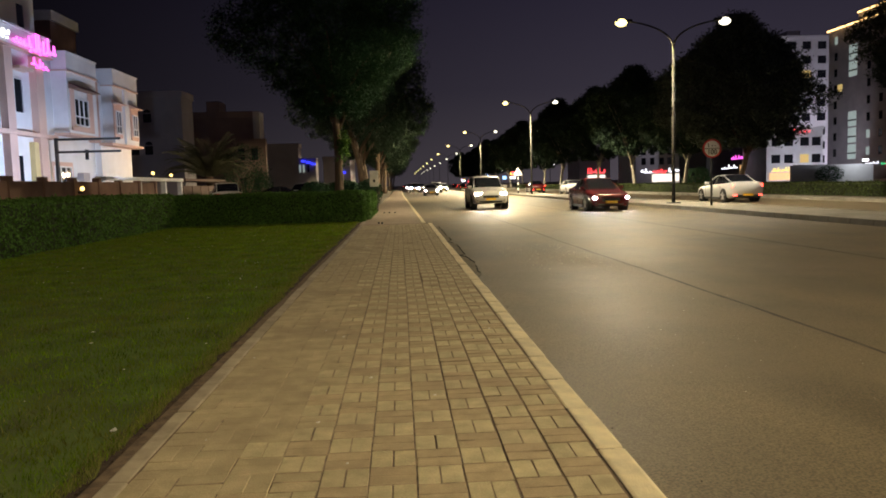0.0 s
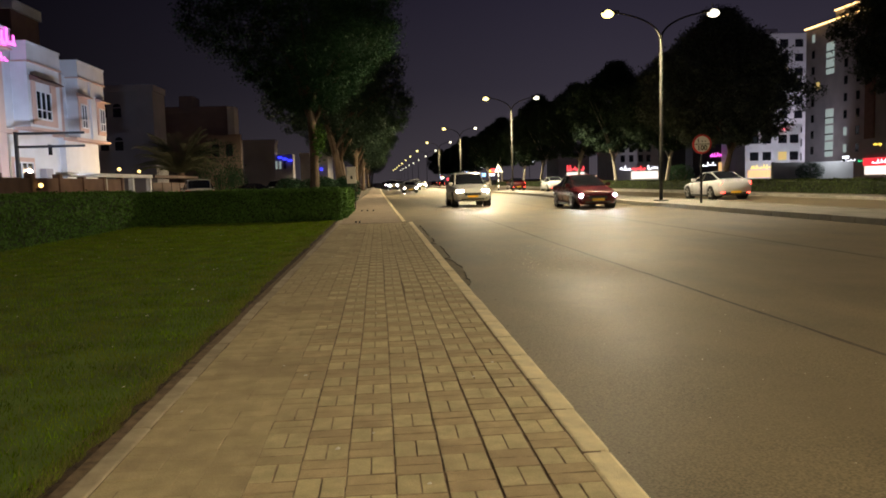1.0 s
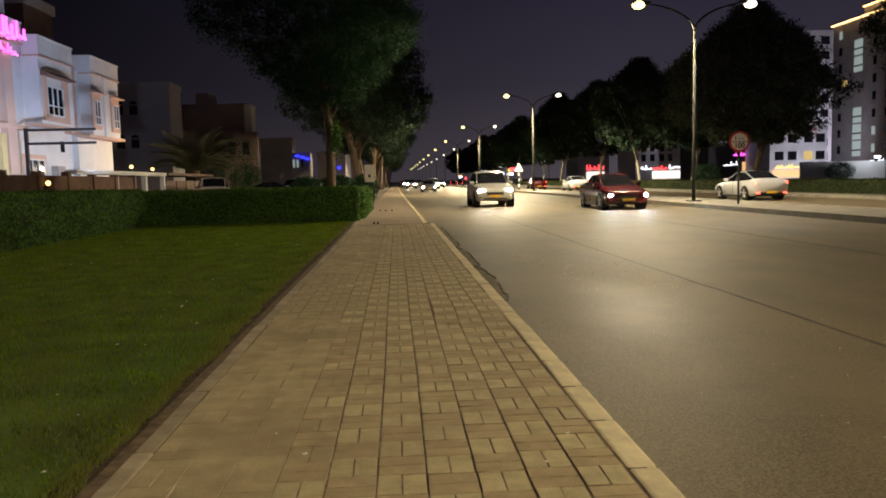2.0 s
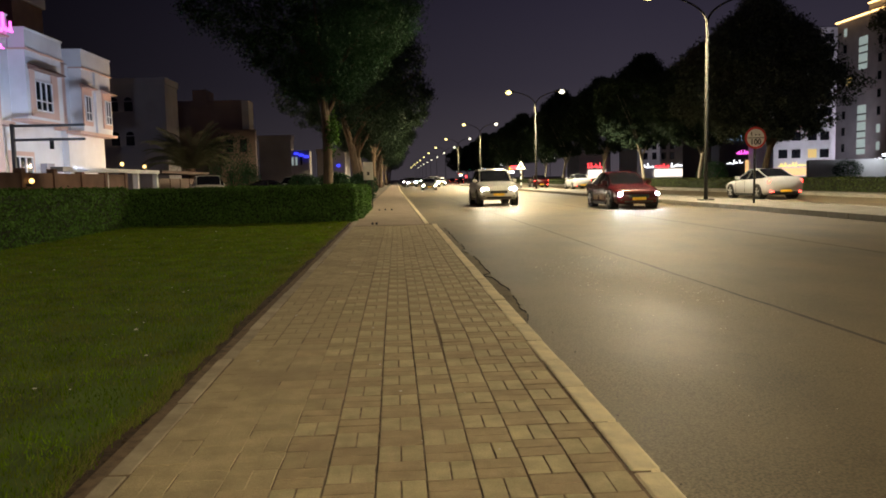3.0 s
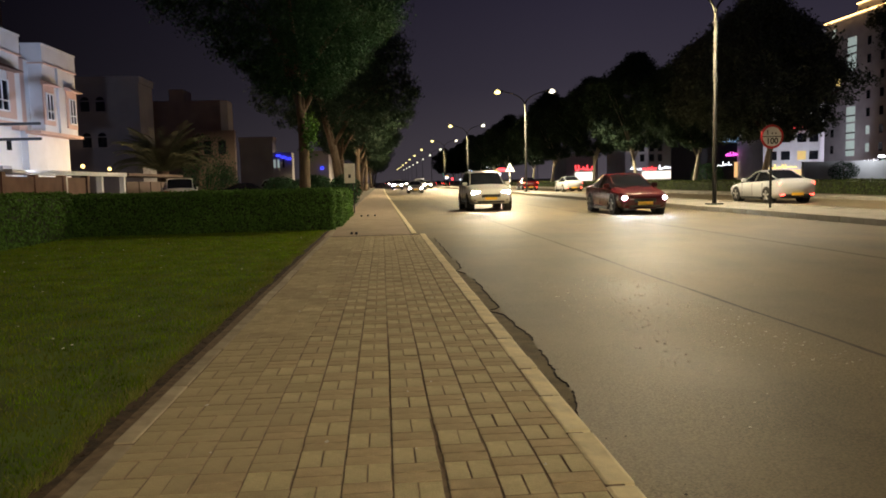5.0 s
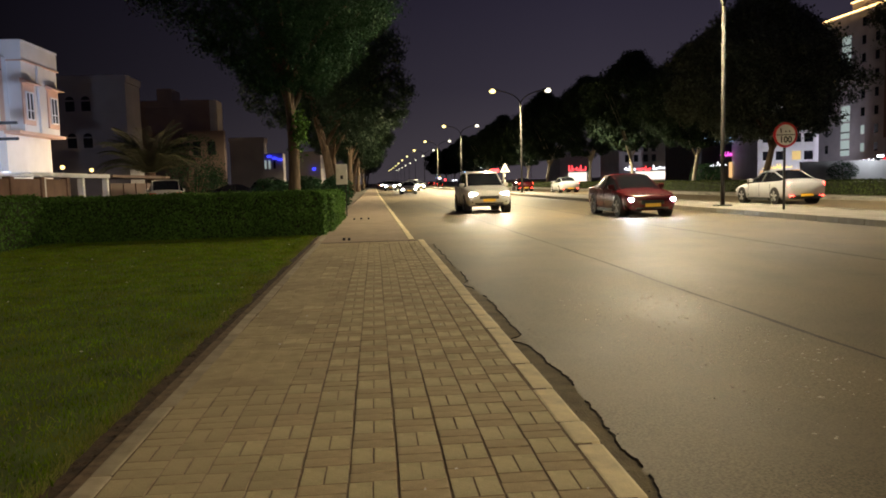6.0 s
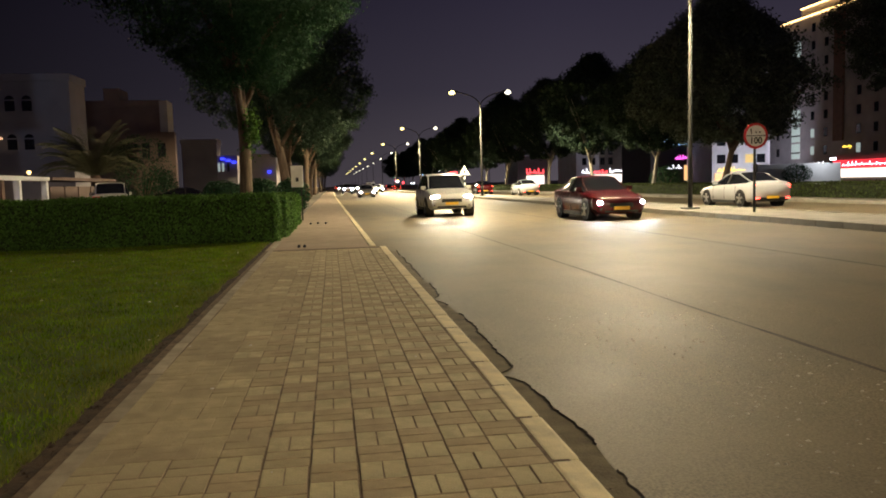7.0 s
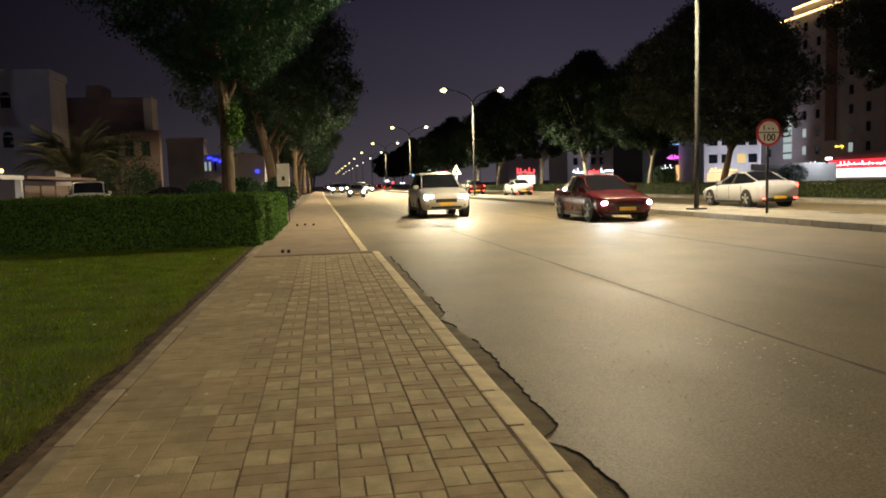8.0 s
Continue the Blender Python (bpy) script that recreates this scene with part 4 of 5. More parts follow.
lo = block("shop_building", 70, 81, 140, 152, 9.6, "white_paint", "low white shop building with lit yellow sign", "shop")
for z in (3.4, 6.6):
    for x in (71.8, 74.3, 77.4, 79.7):
        window(lo, "s", x, z, z + 1.6, 1.7, 140, 0, "win_yellow" if (z, x) == (3.4, 77.4) else "glass", None)
part("lit_shop_window", box(70.5, 80.5, 139.8, 139.95, 0.2, 1.6), M["shop_warm"], lo, "warmly lit shop window")
letter_run("shop_sign", (71, 139.95, 1.8), "x", 5.5, 0.8, M["neon_yellow"], 9, label="yellow lit lettering over a shop", seed=13)
letter_run("shop_sign", (73, 139.85, 9.0), "x", 5.5, 0.7, M["neon_red"], 8, label="red lit lettering along a roof edge", seed=14)
# added fill on the low shop's wall, no lamp stands here
spot("shop_fill_light", (76, 130, 1.0), (76, 140, 6), 2600, (0.85, 0.85, 1.0), 140, 0.6)
pk = block("shop_building", 62.5, 73.0, 150, 165, 11.8, "cladding", "dark shop building with pink and blue lit signs", "shop")
part("white_pier", box(72.0, 73.4, 149, 150, 0, 11.5), M["white_paint"], pk)
letter_run("shop_sign", (67.6, 149.96, 4.5), "x", 3.6, 0.9, M["neon_pink"], 8, label="pink lit lettering on a dark shop", seed=15)
letter_run("shop_sign", (64.5, 149.96, 7.9), "x", 6.8, 0.6, M["neon_cyan"], 14, label="pale blue lit lettering on a dark shop", seed=16)
letter_run("shop_sign", (64.5, 149.96, 7.3), "x", 6.8, 0.4, M["neon_cyan"], 14, label="pale blue lit lettering on a dark shop", seed=17)
letter_run("shop_sign", (68.2, 149.96, 10.2), "x", 1.8, 1.1, M["neon_white"], 3, label="white lit box sign on a dark shop", seed=18)
part("lit_shop_window", box(69.4, 71.9, 149.8, 149.95, 0.4, 3.4), M["shop_warm"], pk, "warmly lit shop window")
letter_run("shop_sign", (65.6, 149.96, 2.6), "x", 3.4, 0.9, M["neon_white"], 4, label="white lit sign over a shop", seed=19)
# long pale shop row
rowb = block("shop_building", 59, 80, 185, 200, 9.0, "white_paint", "pale shop row with red and white lit signs", "shop")
for z in (4.6, 7.0):
    for x in (61.0, 63.2, 65.6, 67.6, 71.6, 74.0, 77.0):
        window(rowb, "s", x, z, z + 1.7, 1.1, 185, 0, "glass", None)
part("lit_shop_window", box(63.2, 74.8, 184.8, 184.95, 0.4, 2.2), M["shop_glow"], rowb, "brightly lit shop window")
letter_run("shop_sign", (60.3, 184.96, 2.5), "x", 2.8, 1.2, M["neon_white"], 4, label="white lit lettering over the shop row", seed=20)
letter_run("shop_sign", (63.3, 184.96, 2.4), "x", 3.6, 1.4, M["neon_red"], 5, label="red lit lettering over the shop row", seed=21)
letter_run("shop_sign", (67.4, 184.96, 2.5), "x", 7.2, 1.5, M["neon_white"], 8, label="white lit lettering over the shop row", seed=22)
r3 = block("shop_building", 52, 61, 215, 230, 7.5, "white_paint", "distant pale shop with red lit sign", "shop")
letter_run("shop_sign", (54.5, 214.96, 3.0), "x", 5.0, 1.6, M["neon_red"], 6, label="red lit lettering on a distant shop", seed=23)
part("lit_shop_window", box(54.5, 59.5, 214.8, 214.95, 0.2, 2.6), M["shop_glow"], r3, "brightly lit shop window")
yw = part("yard_wall", box(43, 52.2, 80, 80.4, -0.05, 2.15), M["white_paint"])
tagged(yw, "plain pale yard wall before the apartment block", "wall", kind="structure")
wl_ = thing("wall_lamp", (51.0, 79.8, 2.5), "bright white lamp on the yard wall", "lamp")
part("bracket", box(-0.05, 0.05, -0.1, 0.25, -0.4, 0.0), M["dark_metal"], wl_)
part("lens", box(-0.3, 0.3, -0.35, -0.1, -0.1, 0.15, 0.04), M["neon_white"], wl_, "glowing white lens")
d = bpy.data.lights.new("yard_lamp_light", "POINT")
d.energy, d.color, d.shadow_soft_size = 180, (0.9, 0.95, 1.0), 0.2
new("yard_lamp_light", d).location = (50.0, 78.0, 2.8)
# small lights of the far street
cols = ["neon_white", "neon_red", "neon_yellow", "neon_cyan", "neon_white", "neon_green"]
rg = random.Random(5)
for i in range(26):
    y = 180 + 11 * i + rg.uniform(-4, 4)
    x = 30 + rg.uniform(0, 9)
    z = rg.uniform(1.2, 5.5)
    w = rg.uniform(0.6, 2.2)
    fs = thing("street_sign_light", (x, y, -0.02), "small distant lit sign on a post", "lit sign", "distant lit signs")
    part("post", box(-0.06, 0.06, -0.06, 0.06, 0, z), M["dark_metal"], fs)
    part("panel", box(-w / 2, w / 2, -0.1, 0.1, z, z + rg.uniform(0.4, 1.0), 0.05), M[cols[i % 6]], fs)


# ---------------------------------------------------------------- palm and shrubs
def palm(at, seed):
    rg2 = np.random.default_rng(seed)
    ob = thing("palm_tree", at, "low date palm with arching grey-green fronds", "palm")
    part("trunk", tube([(0, 0, 0), (0.05, 0, 1.1), (0, 0, 2.5)], [0.34, 0.28, 0.32], 12), M["bark"], ob, smooth=True)
    for k in range(84):
        a = k * 2.4
        up = rg2.uniform(0.35, 1.45)
        L = rg2.uniform(3.3, 4.2)
        vs, fs = [], []
        pts = []
        for i in range(11):
            s = i / 10
            ang_ = up - 1.5 * s * s * (1.2 - 0.4 * up)
            pts.append((pts[-1][0] + L / 10 * math.cos(ang_), pts[-1][1] + L / 10 * math.sin(ang_)) if i else (0.15, 2.45))
        for i in range(1, 11):
            r, z = pts[i]
            r_, z_ = pts[i - 1]
            for side in (-1, 1):
                for q in (0, 0.33, 0.66):
                    b = len(vs)
                    rr, zz = r_ + (r - r_) * q, z_ + (z - z_) * q
                    ll = 0.75 * math.sin(math.pi * min(1, 0.15 + 0.85 * i / 11)) + 0.08
                    c, s_ = math.cos(a), math.sin(a)
                    for u, w_, dz in ((rr, 0.0, 0.0), (rr + 0.19, 0.0, 0.0), (rr + 0.35 * ll + 0.02, side * ll, -0.18 * ll)):
                        vs.append((u * c - w_ * s_, u * s_ + w_ * c, zz + dz))
                    fs.append((b, b + 1, b + 2))
        soup("frond", vs, fs, M["frond"], ob)
    return ob


palm((-14.6, 60.0, -0.03), 3)


def shrub(at, r, h, seed, label):
    rg2 = np.random.default_rng(seed)
    ob = thing("shrub", at, label, "shrub")
    for k in range(6):
        a = k * 1.05
        st = tube([(0, 0, 0), (0.4 * r * math.cos(a), 0.4 * r * math.sin(a), h * 0.5), (0.7 * r * math.cos(a), 0.7 * r * math.sin(a), h * 0.85)], [0.04, 0.03, 0.01], 6)
        part("stem", st, M["bark"], ob)
    n = 2600
    dd = rg2.normal(size=(n, 3))
    dd /= np.linalg.norm(dd, axis=1, keepdims=True)
    rr = 0.55 + 0.45 * rg2.random(n)[:, None] ** 0.5 + 0.18 * np.array([noise.noise(tuple(2.2 * q + seed)) for q in dd])[:, None]
    c = dd * rr * np.array([r, r, h * 0.55]) + np.array([0, 0, h * 0.55])
    v, fc = leaf_quads(c, dd + rg2.normal(0, 0.5, (n, 3)), 0.07, rg2)
    soup("leaves", v, fc, M["leaf"], ob)
    return ob


shrub((-12.0, 61.0, -0.03), 1.9, 4.6, 1, "dark bushy shrub beside the palm")
shrub((-11.3, 62.5, -0.03), 1.3, 2.6, 2, "dark bushy shrub beside the palm")
for i, (x, y) in enumerate(((-4.6, 44), (-3.6, 46.5), (-2.6, 40.5), (-1.6, 44.5))):
    shrub((x, y, -0.03), 0.9, 1.5, 4 + i, "pale flowering shrub under the street trees")
for i, (x, y) in enumerate(((46.5, 78.8), (28.5, 70))):
    shrub((x, y, -0.03), 1.4, 2.0, 14 + i, "rounded dark shrub by the yard wall")


# ---------------------------------------------------------------- vehicles
def car(name, at, turn, paint, label, suv=False, heads=None, tails=False, group=""):
    """Length along y, the nose towards -y."""
    L, W, H = (4.75, 1.92, 1.78) if suv else (4.6, 1.82, 1.46)
    belt = 1.08 if suv else 0.92
    ob = thing(name, at, label, "car", group, turn=turn)
    hw = W / 2
    # stations: y, sill, belt, roof, half width at the belt, half width at the roof
    if suv:
        rows = [(-2.37, 0.46, 0.74, 0.76, 0.68, 0.50), (-2.28, 0.34, 0.90, 0.93, 0.82, 0.62), (-2.0, 0.30, 0.98, 1.02, 0.91, 0.72), (-1.4, 0.28, 1.04, 1.10, 0.95, 0.76), (-1.15, 0.28, 1.06, 1.13, 0.96, 0.76),
                (-0.35, 0.28, 1.08, 1.66, 0.96, 0.66), (0.1, 0.28, 1.08, 1.73, 0.96, 0.68), (1.2, 0.28, 1.10, 1.74, 0.96, 0.68), (1.95, 0.30, 1.12, 1.68, 0.94, 0.65), (2.28, 0.36, 1.10, 1.18, 0.90, 0.68), (2.37, 0.46, 0.90, 0.94, 0.80, 0.60)]
    else:
        rows = [(-2.32, 0.32, 0.58, 0.60, 0.62, 0.46), (-2.22, 0.22, 0.68, 0.71, 0.78, 0.58), (-1.9, 0.19, 0.76, 0.80, 0.86, 0.68), (-1.4, 0.18, 0.83, 0.89, 0.90, 0.71), (-1.1, 0.18, 0.87, 0.94, 0.91, 0.71),
                (-0.2, 0.18, 0.91, 1.39, 0.91, 0.59), (0.2, 0.18, 0.92, 1.44, 0.91, 0.61), (0.85, 0.18, 0.94, 1.42, 0.91, 0.60), (1.75, 0.20, 0.98, 1.06, 0.89, 0.64), (2.18, 0.26, 0.97, 1.03, 0.85, 0.62), (2.30, 0.36, 0.82, 0.86, 0.72, 0.52)]
    hood, low = rows[1][3] + 0.13, rows[4][1]
    # rounder lines between the stations
    fine, n_fine = [], 3
    for i in range(len(rows) - 1):
        p1, p2 = rows[i], rows[i + 1]
        sharp = i in (4, 8 if suv else 7)
        for k in range(n_fine):
            u = k / n_fine
            if sharp or i in (0, len(rows) - 2):
                fine.append(tuple(a_ + (b_ - a_) * u for a_, b_ in zip(p1, p2)))
            else:
                ease = 0.5 * u + 0.5 * u * u * (3 - 2 * u)
                fine.append((p1[0] + (p2[0] - p1[0]) * u,) + tuple(a_ + (b_ - a_) * ease for a_, b_ in zip(p1[1:], p2[1:])))
    fine.append(rows[-1])
    half = lambda r: [(0, r[1]), (r[4] * 0.86, r[1]), (r[4] * 0.97, r[1] + 0.10), (r[4], (r[1] + r[2]) / 2), (r[4] * 0.985, r[2] - 0.06), (r[4] * 0.94, r[2]), (r[5], r[3] - 0.05 * min(1, (r[3] - r[2]) * 4)), (r[5] * 0.8, r[3] - 0.005), (0, r[3] + 0.01)]
    paintm, glassm = bmesh.new(), bmesh.new()
    grid = []
    for r in fine:
        hp = half(r)
        grid.append([(x, r[0], z) for x, z in hp] + [(-x, r[0], z) for x, z in hp[-2:0:-1]])
    m_ = len(grid[0])
    cowl, roof0 = 4 * n_fine, 5 * n_fine
    roof1 = (8 if suv else 7) * n_fine
    pv = [[paintm.verts.new(p) for p in g] for g in grid]
    for i in range(len(fine) - 1):
        for k in range(m_):
            k2 = (k + 1) % m_
            side = k in (5, m_ - 6)
            top = k in (6, 7, m_ - 7, m_ - 8)
            screen = top and (cowl <= i < roof0 or roof1 <= i < roof1 + n_fine)
            if (side and cowl <= i < roof1 + n_fine) or screen:
                q = [Vector(grid[i][k]), Vector(grid[i][k2]), Vector(grid[i + 1][k2]), Vector(grid[i + 1][k])]
                glassm.faces.new([glassm.verts.new(v) for v in q])
            else:
                paintm.faces.new((pv[i][k], pv[i][k2], pv[i + 1][k2], pv[i + 1][k]))
    paintm.faces.new(pv[0])
    paintm.faces.new(pv[-1][::-1])
    bmesh.ops.remove_doubles(glassm, verts=glassm.verts[:], dist=0.001)
    for bm_ in (paintm, glassm):
        bmesh.ops.recalc_face_normals(bm_, faces=bm_.faces[:])
    part("body", paintm, paint, ob, smooth=True)
    part("glazing", glassm, M["car_glass"], ob, "dark tinted windows", smooth=True)
    y0 = fine[cowl][0]
    for s in (-1, 1):
        edge_ = [Vector(g[6]) for g in grid[cowl:roof1 + n_fine + 1]]
        if s < 0:
            edge_ = [Vector((-v.x, v.y, v.z)) for v in edge_]
        part("roof_rail", tube(edge_, [0.024] * len(edge_), 6), paint, ob)
        mid_ = (grid[roof0 + n_fine][5], grid[roof0 + n_fine][6])
        part("pillar", tube([(s * q[0], q[1] + 0.1, q[2]) for q in mid_], [0.04, 0.035], 6), M["black"], ob)
        part("mirror", box(s * hw * 0.98 - 0.09, s * hw * 0.98 + 0.12, y0 + 0.35, y0 + 0.5, belt, belt + 0.16, 0.04), paint, ob)
        R = 0.37 if suv else 0.335
        for yy in (-L / 2 + 0.88, L / 2 - 0.92):
            ty = part("wheel", tube([(s * (hw - 0.22), yy, R), (s * (hw - 0.2), yy, R), (s * (hw - 0.02), yy, R), (s * (hw + 0.005), yy, R)], [R - 0.03, R, R, R - 0.03], 20), M["rubber"], ob, "black tyre")
            part("wheel_arch", tube([(s * (hw - 0.3), yy, R + 0.02), (s * (hw + 0.002), yy, R + 0.02)], [R + 0.035, R + 0.035], 20), M["black"], ob)
            # black disc: the shade behind the spokes is put into its colour
            part("hub_shade", tube([(s * (hw - 0.05), yy, R), (s * (hw + 0.008), yy, R)], [R * 0.68, R * 0.66], 16), M["black"], ty)
            rm = tube([(s * (hw - 0.02), yy, R), (s * (hw + 0.02), yy, R)], [R * 0.2, R * 0.17], 10)
            for q in range(5):
                an = q * 2 * math.pi / 5 + 0.3
                tube([(s * (hw + 0.014), yy + R * u * math.cos(an), R + R * u * math.sin(an)) for u in (0.12, 0.64)], [0.03, 0.042], 5, rm)
            part("rim", rm, M["rim"], ty, "alloy spokes")
        hz = hood - 0.27
        part("headlight", box(min(s * hw * 0.5, s * hw * 0.84), max(s * hw * 0.5, s * hw * 0.84), rows[1][0] - 0.075, rows[1][0] + 0.2, hz - 0.045, hz + 0.045, 0.035), heads or M["frame_white"], ob, "headlight")
        part("tail_light", box(min(s * hw * 0.5, s * hw * 0.88), max(s * hw * 0.5, s * hw * 0.88), rows[-2][0] - 0.12, rows[-2][0] + 0.07, rows[-2][2] - 0.2, rows[-2][2] - 0.06, 0.02), M["tail_on"] if tails else M["sign_red"], ob, "red tail light")
        if tails:
            part("rear_reflector", box(min(s * hw * 0.62, s * hw * 0.8), max(s * hw * 0.62, s * hw * 0.8), rows[-1][0] - 0.05, rows[-1][0] + 0.02, low + 0.16, low + 0.2, 0.01), M["tail_on"], ob, "red lower lamp")
    part("rear_bumper", box(-hw * 0.74, hw * 0.74, rows[-1][0] - 0.2, rows[-1][0] + 0.012, low + 0.06, low + 0.22, 0.04), M["black"], ob, "dark rear bumper")
    for s in (-1, 1):
        wid = max(r[4] for r in rows)
        for ys in (y0 + 0.25, y0 + 1.2, y0 + 2.1):
            part("door_seam", box(min(s * wid * 0.975, s * (wid + 0.001)), max(s * wid * 0.975, s * (wid + 0.001)), ys, ys + 0.012, low + 0.14, belt - 0.05), M["black"], ob)
        part("side_sill", box(min(s * wid * 0.9, s * (wid + 0.004)), max(s * wid * 0.9, s * (wid + 0.004)), -L / 2 + 1.4, L / 2 - 1.4, low - 0.03, low + 0.1, 0.02), M["black"], ob, "dark sill trim")
        part("fog_lamp", box(min(s * hw * 0.55, s * hw * 0.75), max(s * hw * 0.55, s * hw * 0.75), rows[0][0] + 0.03, rows[0][0] + 0.14, low + 0.16, low + 0.23, 0.02), M["black"], ob)
    part("grille", box(-hw * 0.42, hw * 0.42, rows[0][0] - 0.012, rows[0][0] + 0.1, rows[0][2] - 0.16, rows[0][2] - 0.02, 0.02), M["black"], ob)
    part("lower_grille", box(-hw * 0.6, hw * 0.6, rows[0][0] + 0.0, rows[0][0] + 0.12, low + 0.08, low + 0.16, 0.02), M["black"], ob)
    for yy in (rows[0][0] - 0.03, rows[-1][0] + 0.008):
        part("number_plate", box(-0.26, 0.26, yy, yy + 0.02, rows[0][1] + 0.02, rows[0][1] + 0.13), M["plate"], ob, "yellow plate")
    return ob


car("car", (4.9, 40.5, ROAD_Z), 0, M["car_silver"], "silver sport utility car with lit headlights in the near lane", True, M["head_on"])
car("car", (9.3, 34.0, ROAD_Z), 0, M["car_red"], "dark red car with lit headlights in the middle lane", False, M["head_cold"])
car("car", (4.2, 96, ROAD_Z), 0, M["car_grey"], "grey car with bright headlights far along the road", False, M["head_on"], group="distant oncoming cars")
car("car", (6.2, 125, ROAD_Z), 0, M["car_grey"], "grey car with bright headlights far along the road", True, M["head_on"], group="distant oncoming cars")
for i, (x, y) in enumerate(((3.0, 140), (8.8, 150), (5.6, 190), (9.2, 215), (3.2, 230), (6.0, 270))):
    car("car", (x, y, ROAD_Z), 0, M["car_grey"], "grey car with bright headlights far along the road", i % 2 == 0, M["head_on" if i % 3 else "head_cold"], group="distant oncoming cars")
for i, (x, y) in enumerate(((2.6, 330), (5.6, 345), (8.6, 338), (4.0, 372))):
    car("car", (x, y, ROAD_Z), 180, M["car_dark"], "dark car with red tail lights far along the road", False, tails=True, group="distant departing cars")
car("car", (3.4, 170, ROAD_Z), 0, M["car_dark"], "dark car with bright headlights far along the road", False, M["head_on"], group="distant oncoming cars")
car("car", (17.9, 39.5, ROAD_Z), 180, M["car_white"], "white saloon car with lit tail lights beyond the median", False, tails=True)
car("car", (18.2, 78, ROAD_Z), 180, M["car_white"], "white saloon car with lit tail lights further along", False, tails=True)
car("car", (16.9, 92, ROAD_Z), 180, M["car_red"], "red car with lit tail lights beyond the median", False, tails=True)
for i, (x, y) in enumerate(((17, 140), (19.5, 165), (17.2, 205), (18.5, 250))):
    car("car", (x, y, ROAD_Z), 180, M["car_dark"], "dark car with red tail lights far along the road", False, tails=True, group="distant departing cars")
car("car", (-11.3, 51.0, -0.03), 195, M["car_silver"], "silver van parked behind the hedge", True, group="parked cars")
car("car", (-9.2, 62, -0.03), 100, M["car_dark"], "dark car parked behind the hedge", False, group="parked cars")
car("car", (-7.4, 70, -0.03), 95, M["car_white"], "white car parked behind the hedge", True, group="parked cars")
car("car", (-6.0, 60, -0.03), 90, M["car_dark"], "dark car parked behind the hedge", False, group="parked cars")

# ---------------------------------------------------------------- small things on the ground
for i, (x, y) in enumerate(((-0.44, 24.05), (-0.33, 24.0), (-0.46, 33.3), (-0.23, 33.5), (0.02, 33.3))):
    st = thing("bollard_stub", (x, y, 0), "short cut-off rusty post stub in the pavement", "post stub", "post stubs")
    part("stub", tube([(0, 0, -0.02), (0.01, 0, 0.05)], [0.03, 0.026], 8), M["dark_metal"], st)


def bits(name, n, x0, x1, y0, y1, z, size, material, seed, label, category):
    rg2 = np.random.default_rng(seed)
    vs, fs = [], []
    for _ in range(n):
        c = np.array([rg2.uniform(x0, x1), y0 + (y1 - y0) * rg2.random(), z])
        r = size * rg2.uniform(0.3, 1.2) ** 1.5
        b0 = len(vs)
        k0 = rg2.uniform(0, 6)
        for k in range(5):
            q = r * rg2.uniform(0.6, 1.2)
            vs.append((c[0] + q * math.cos(k0 + 1.257 * k), c[1] + q * math.sin(k0 + 1.257 * k), z - 0.002))
        vs.append((c[0] + 0.3 * r, c[1], z + r * rg2.uniform(0.25, 0.6)))
        for k in range(5):
            fs.append((b0 + k, b0 + (k + 1) % 5, b0 + 5))
    tagged(soup(name, vs, fs, M[material]), label, category, kind="stuff")


bits("gravel", 170, 1.9, 5.2, 2.5, 17, ROAD_Z, 0.008, "chip", 31, "scattered pale grit on the asphalt", "grit")
bits("gravel", 120, 1.26, 1.6, 3.0, 23, ROAD_Z + 0.004, 0.007, "broken", 32, "dark crumbs of asphalt by the kerb", "grit")
bits("gravel", 480, 2.2, 3.7, 11.3, 16.0, ROAD_Z + 0.001, 0.0135, "chip", 36, "pale stone chips worn out of the asphalt", "grit")
bits("gravel", 160, 2.0, 4.2, 4.0, 11.0, ROAD_Z + 0.001, 0.008, "chip", 37, "pale stone chips worn out of the asphalt", "grit")
bits("soil_clods", 2200, -1.2, -0.99, 1.5, 25.5, -0.03, 0.016, "soil", 33, "small clods of brown soil by the edging", "soil")
bits("dry_leaves", 60, -0.9, 1.1, 2.5, 23, 0.001, 0.012, "box_white", 34, "few pale dry leaf scraps on the pavement", "leaf litter")
bits("dry_leaves", 160, -6.8, -1.2, 2.5, 24, 0.008, 0.018, "box_white", 35, "pale dry leaf scraps on the lawn", "leaf litter")

# ---------------------------------------------------------------- block paving: basket weave
COL, CELL, JOINT = 0.2, 0.1981, 0.0042
PX0, NCOL = -0.888, 10
paving = thing("paving", (0, 0, 0), "worn brownish concrete block pavement in basket weave", "pavement", kind="structure")
a, b = CELL / 2 - JOINT, CELL - JOINT
CW = COL - 0.005


def paver_bm(w, l):
    bm = bmesh.new()
    c = 0.0032
    lo = [bm.verts.new((x, y, -0.03)) for x, y in ((0, 0), (w, 0), (w, l), (0, l))]
    md = [bm.verts.new((x, y, -c * 0.8)) for x, y in ((0, 0), (w, 0), (w, l), (0, l))]
    hi = [bm.verts.new((x, y, 0)) for x, y in ((c, c), (w - c, c), (w - c, l - c), (c, l - c))]
    for r0, r1 in ((lo, md), (md, hi)):
        for k in range(4):
            bm.faces.new((r0[k], r0[(k + 1) % 4], r1[(k + 1) % 4], r1[k])).material_index = 1
    bm.faces.new(hi)
    return bm


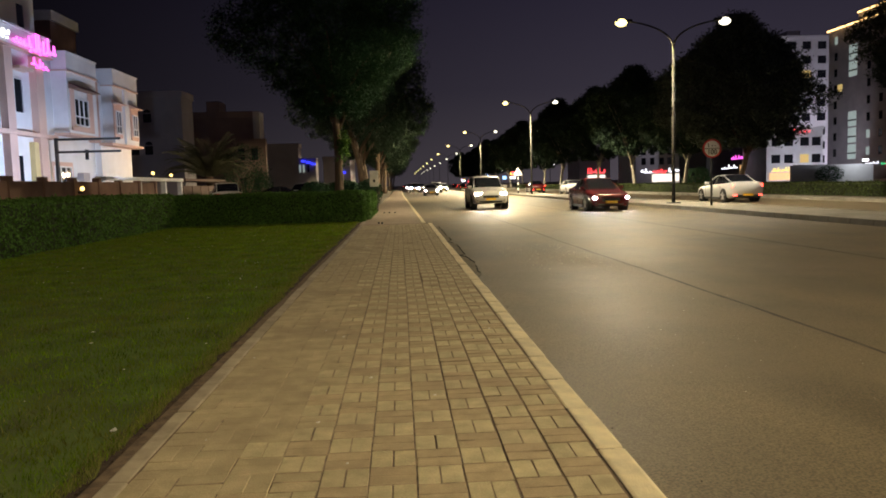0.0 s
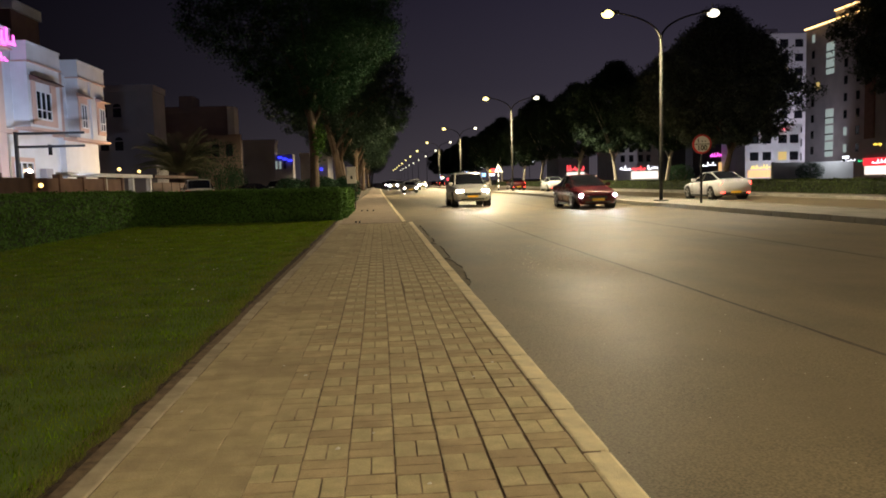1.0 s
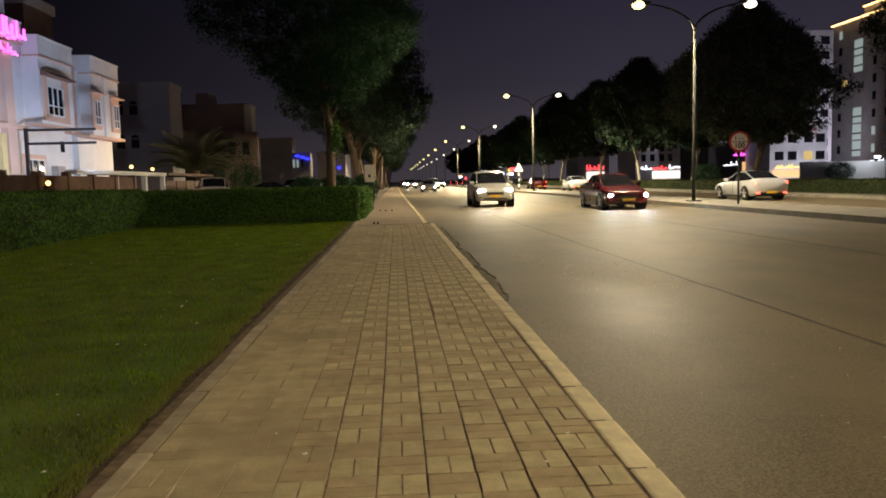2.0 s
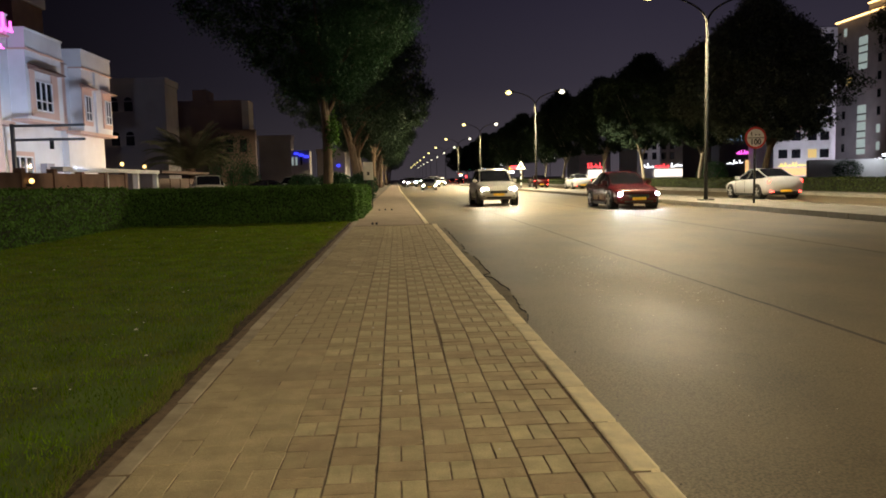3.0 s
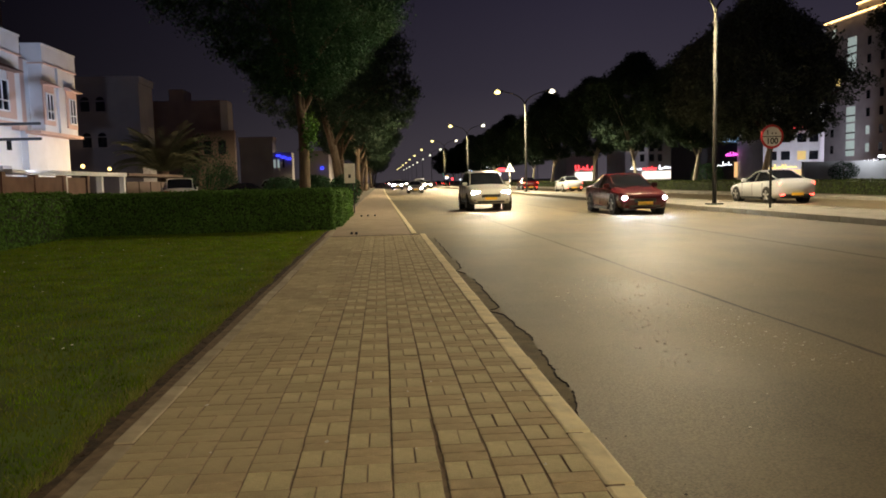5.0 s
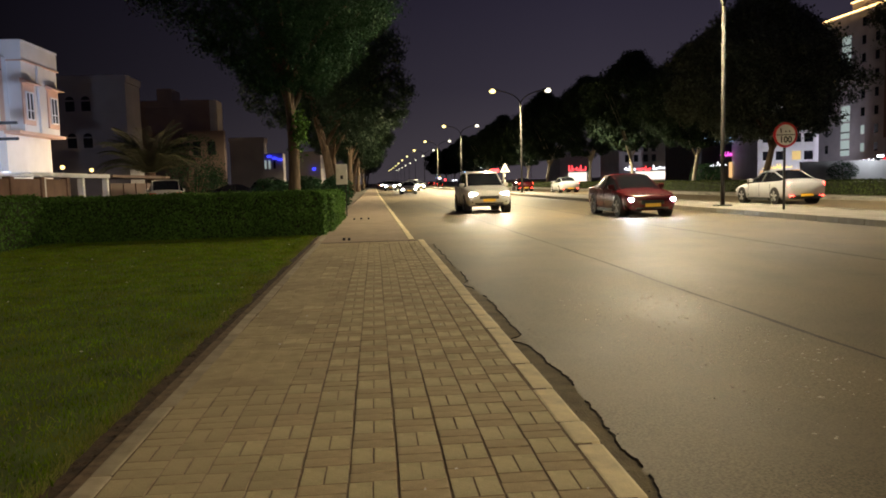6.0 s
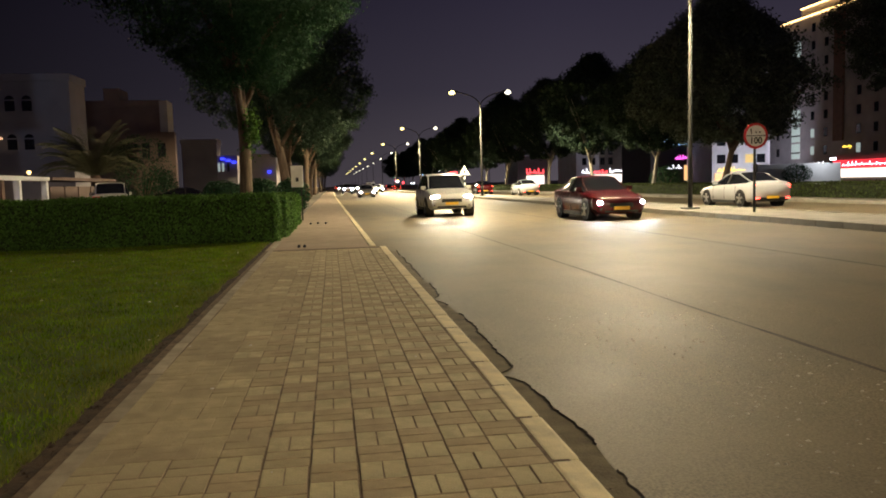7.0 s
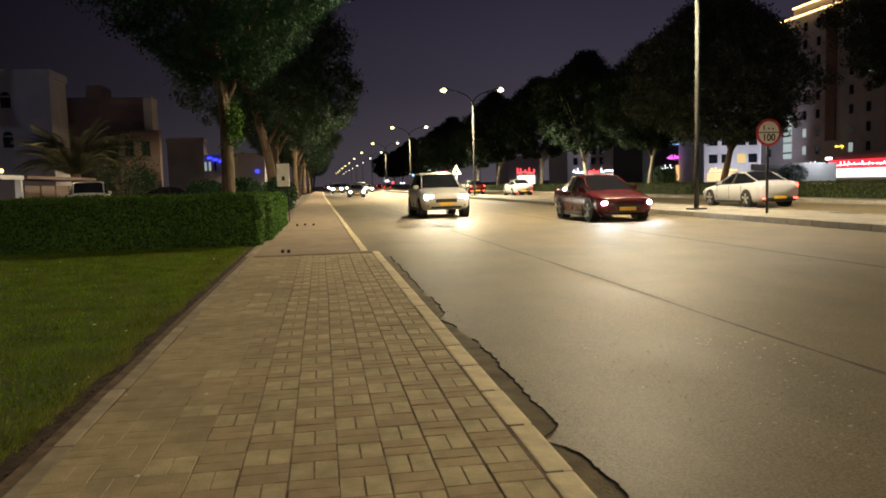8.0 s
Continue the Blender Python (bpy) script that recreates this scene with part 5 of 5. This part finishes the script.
shapes = {}
for key, bmx in (("up", paver_bm(CW / 2 - 0.002, b)), ("flat", paver_bm(CW, a))):
    bmx.verts.index_update()
    shapes[key] = ([tuple(v.co) for v in bmx.verts], [tuple(v.index for v in fc.verts) for fc in bmx.faces])
    me = bpy.data.meshes.new("paver")
    bmx.to_mesh(me)
    bmx.free()
    me.materials.append(M["paver" if key == "up" else "paver_flat"])
    me.materials.append(M["grime"])
    shapes[key + "_mesh"] = me
    dusty = me.copy()
    dusty.materials[0] = M["paver_dusty"]
    shapes[key + "_dusty"] = dusty
grimy = {"up": [], "flat": []}
rest_v, rest_f = {"up": [], "flat": []}, {"up": [], "flat": []}
count = 0
NEAR0, NEAR1 = 9.2, 12.2
for c in range(NCOL):
    shift = 0.012 * math.sin(c * 1.7)
    n_rows = int((23.4 + 2.32) / CELL)
    for r in range(n_rows):
        y = -2.328 + r * CELL + shift
        x = PX0 + c * COL
        upright = (r + c) % 2 == 0
        dusty_here = c <= 1 or (c <= 4 and random.random() < 0.75 - 0.35 * (c - 2) + 0.5 * noise.noise((c * 0.6, y * 0.7, 8.0)))
        sag = -0.0025 * max(0.0, noise.noise((x * 1.1, y * 0.5, 2.0)))
        key = "up" if upright else "flat"
        for k in range(2):
            ox, oy = (k * (CW / 2 + 0.001), 0) if upright else (0, k * CELL / 2)
            z = sag + random.uniform(-0.0015, 0.0015)
            gx_, gy_ = x + ox + random.uniform(-0.0015, 0.0015), y + oy + random.uniform(-0.0015, 0.0015)
            wave = 0.01 * noise.noise((0.0, gy_ * 0.35, c * 0.2)) + (0.017 * math.exp(-((gy_ - 9.4) / 0.55) ** 2) if c >= 7 else 0.0)
            if NEAR0 < y < NEAR1 and count < 300:
                ob = new("paver", shapes[key + ("_dusty" if dusty_here else "_mesh")])
                ob.parent = paving
                ob.location = (gx_ + wave, gy_, z)
                ob.rotation_euler = (random.uniform(-0.008, 0.008), random.uniform(-0.008, 0.008), random.uniform(-0.012, 0.012))
                count += 1
            else:
                tx, ty_ = random.uniform(-0.012, 0.012), random.uniform(-0.012, 0.012)
                bi = len(rest_v[key])
                vs_, fs_ = shapes[key]
                gr_ = 1.0 if c > 2 else 1.028
                rest_v[key] += [(gx_ + wave + p[0] * gr_, gy_ + p[1] * gr_, z + p[2] + tx * (p[1] - 0.1) + ty_ * (p[0] - 0.1)) for p in vs_]
                grimy[key] += [1 if c > 2 or random.random() < 0.1 else 2] * 8 + [2 if dusty_here else 0]
                rest_f[key] += [tuple(bi + q for q in fc) for fc in fs_]
for key, mm in (("up", "paver_rest"), ("flat", "paver_flat_rest")):
    rest = soup("paver_field", rest_v[key], rest_f[key], M[mm], paving)
    rest["kind"] = "stuff"
    rest.data.materials.append(M["grime"])
    rest.data.materials.append(M["paver_dusty_rest"])
    rest.data.polygons.foreach_set("material_index", grimy[key])
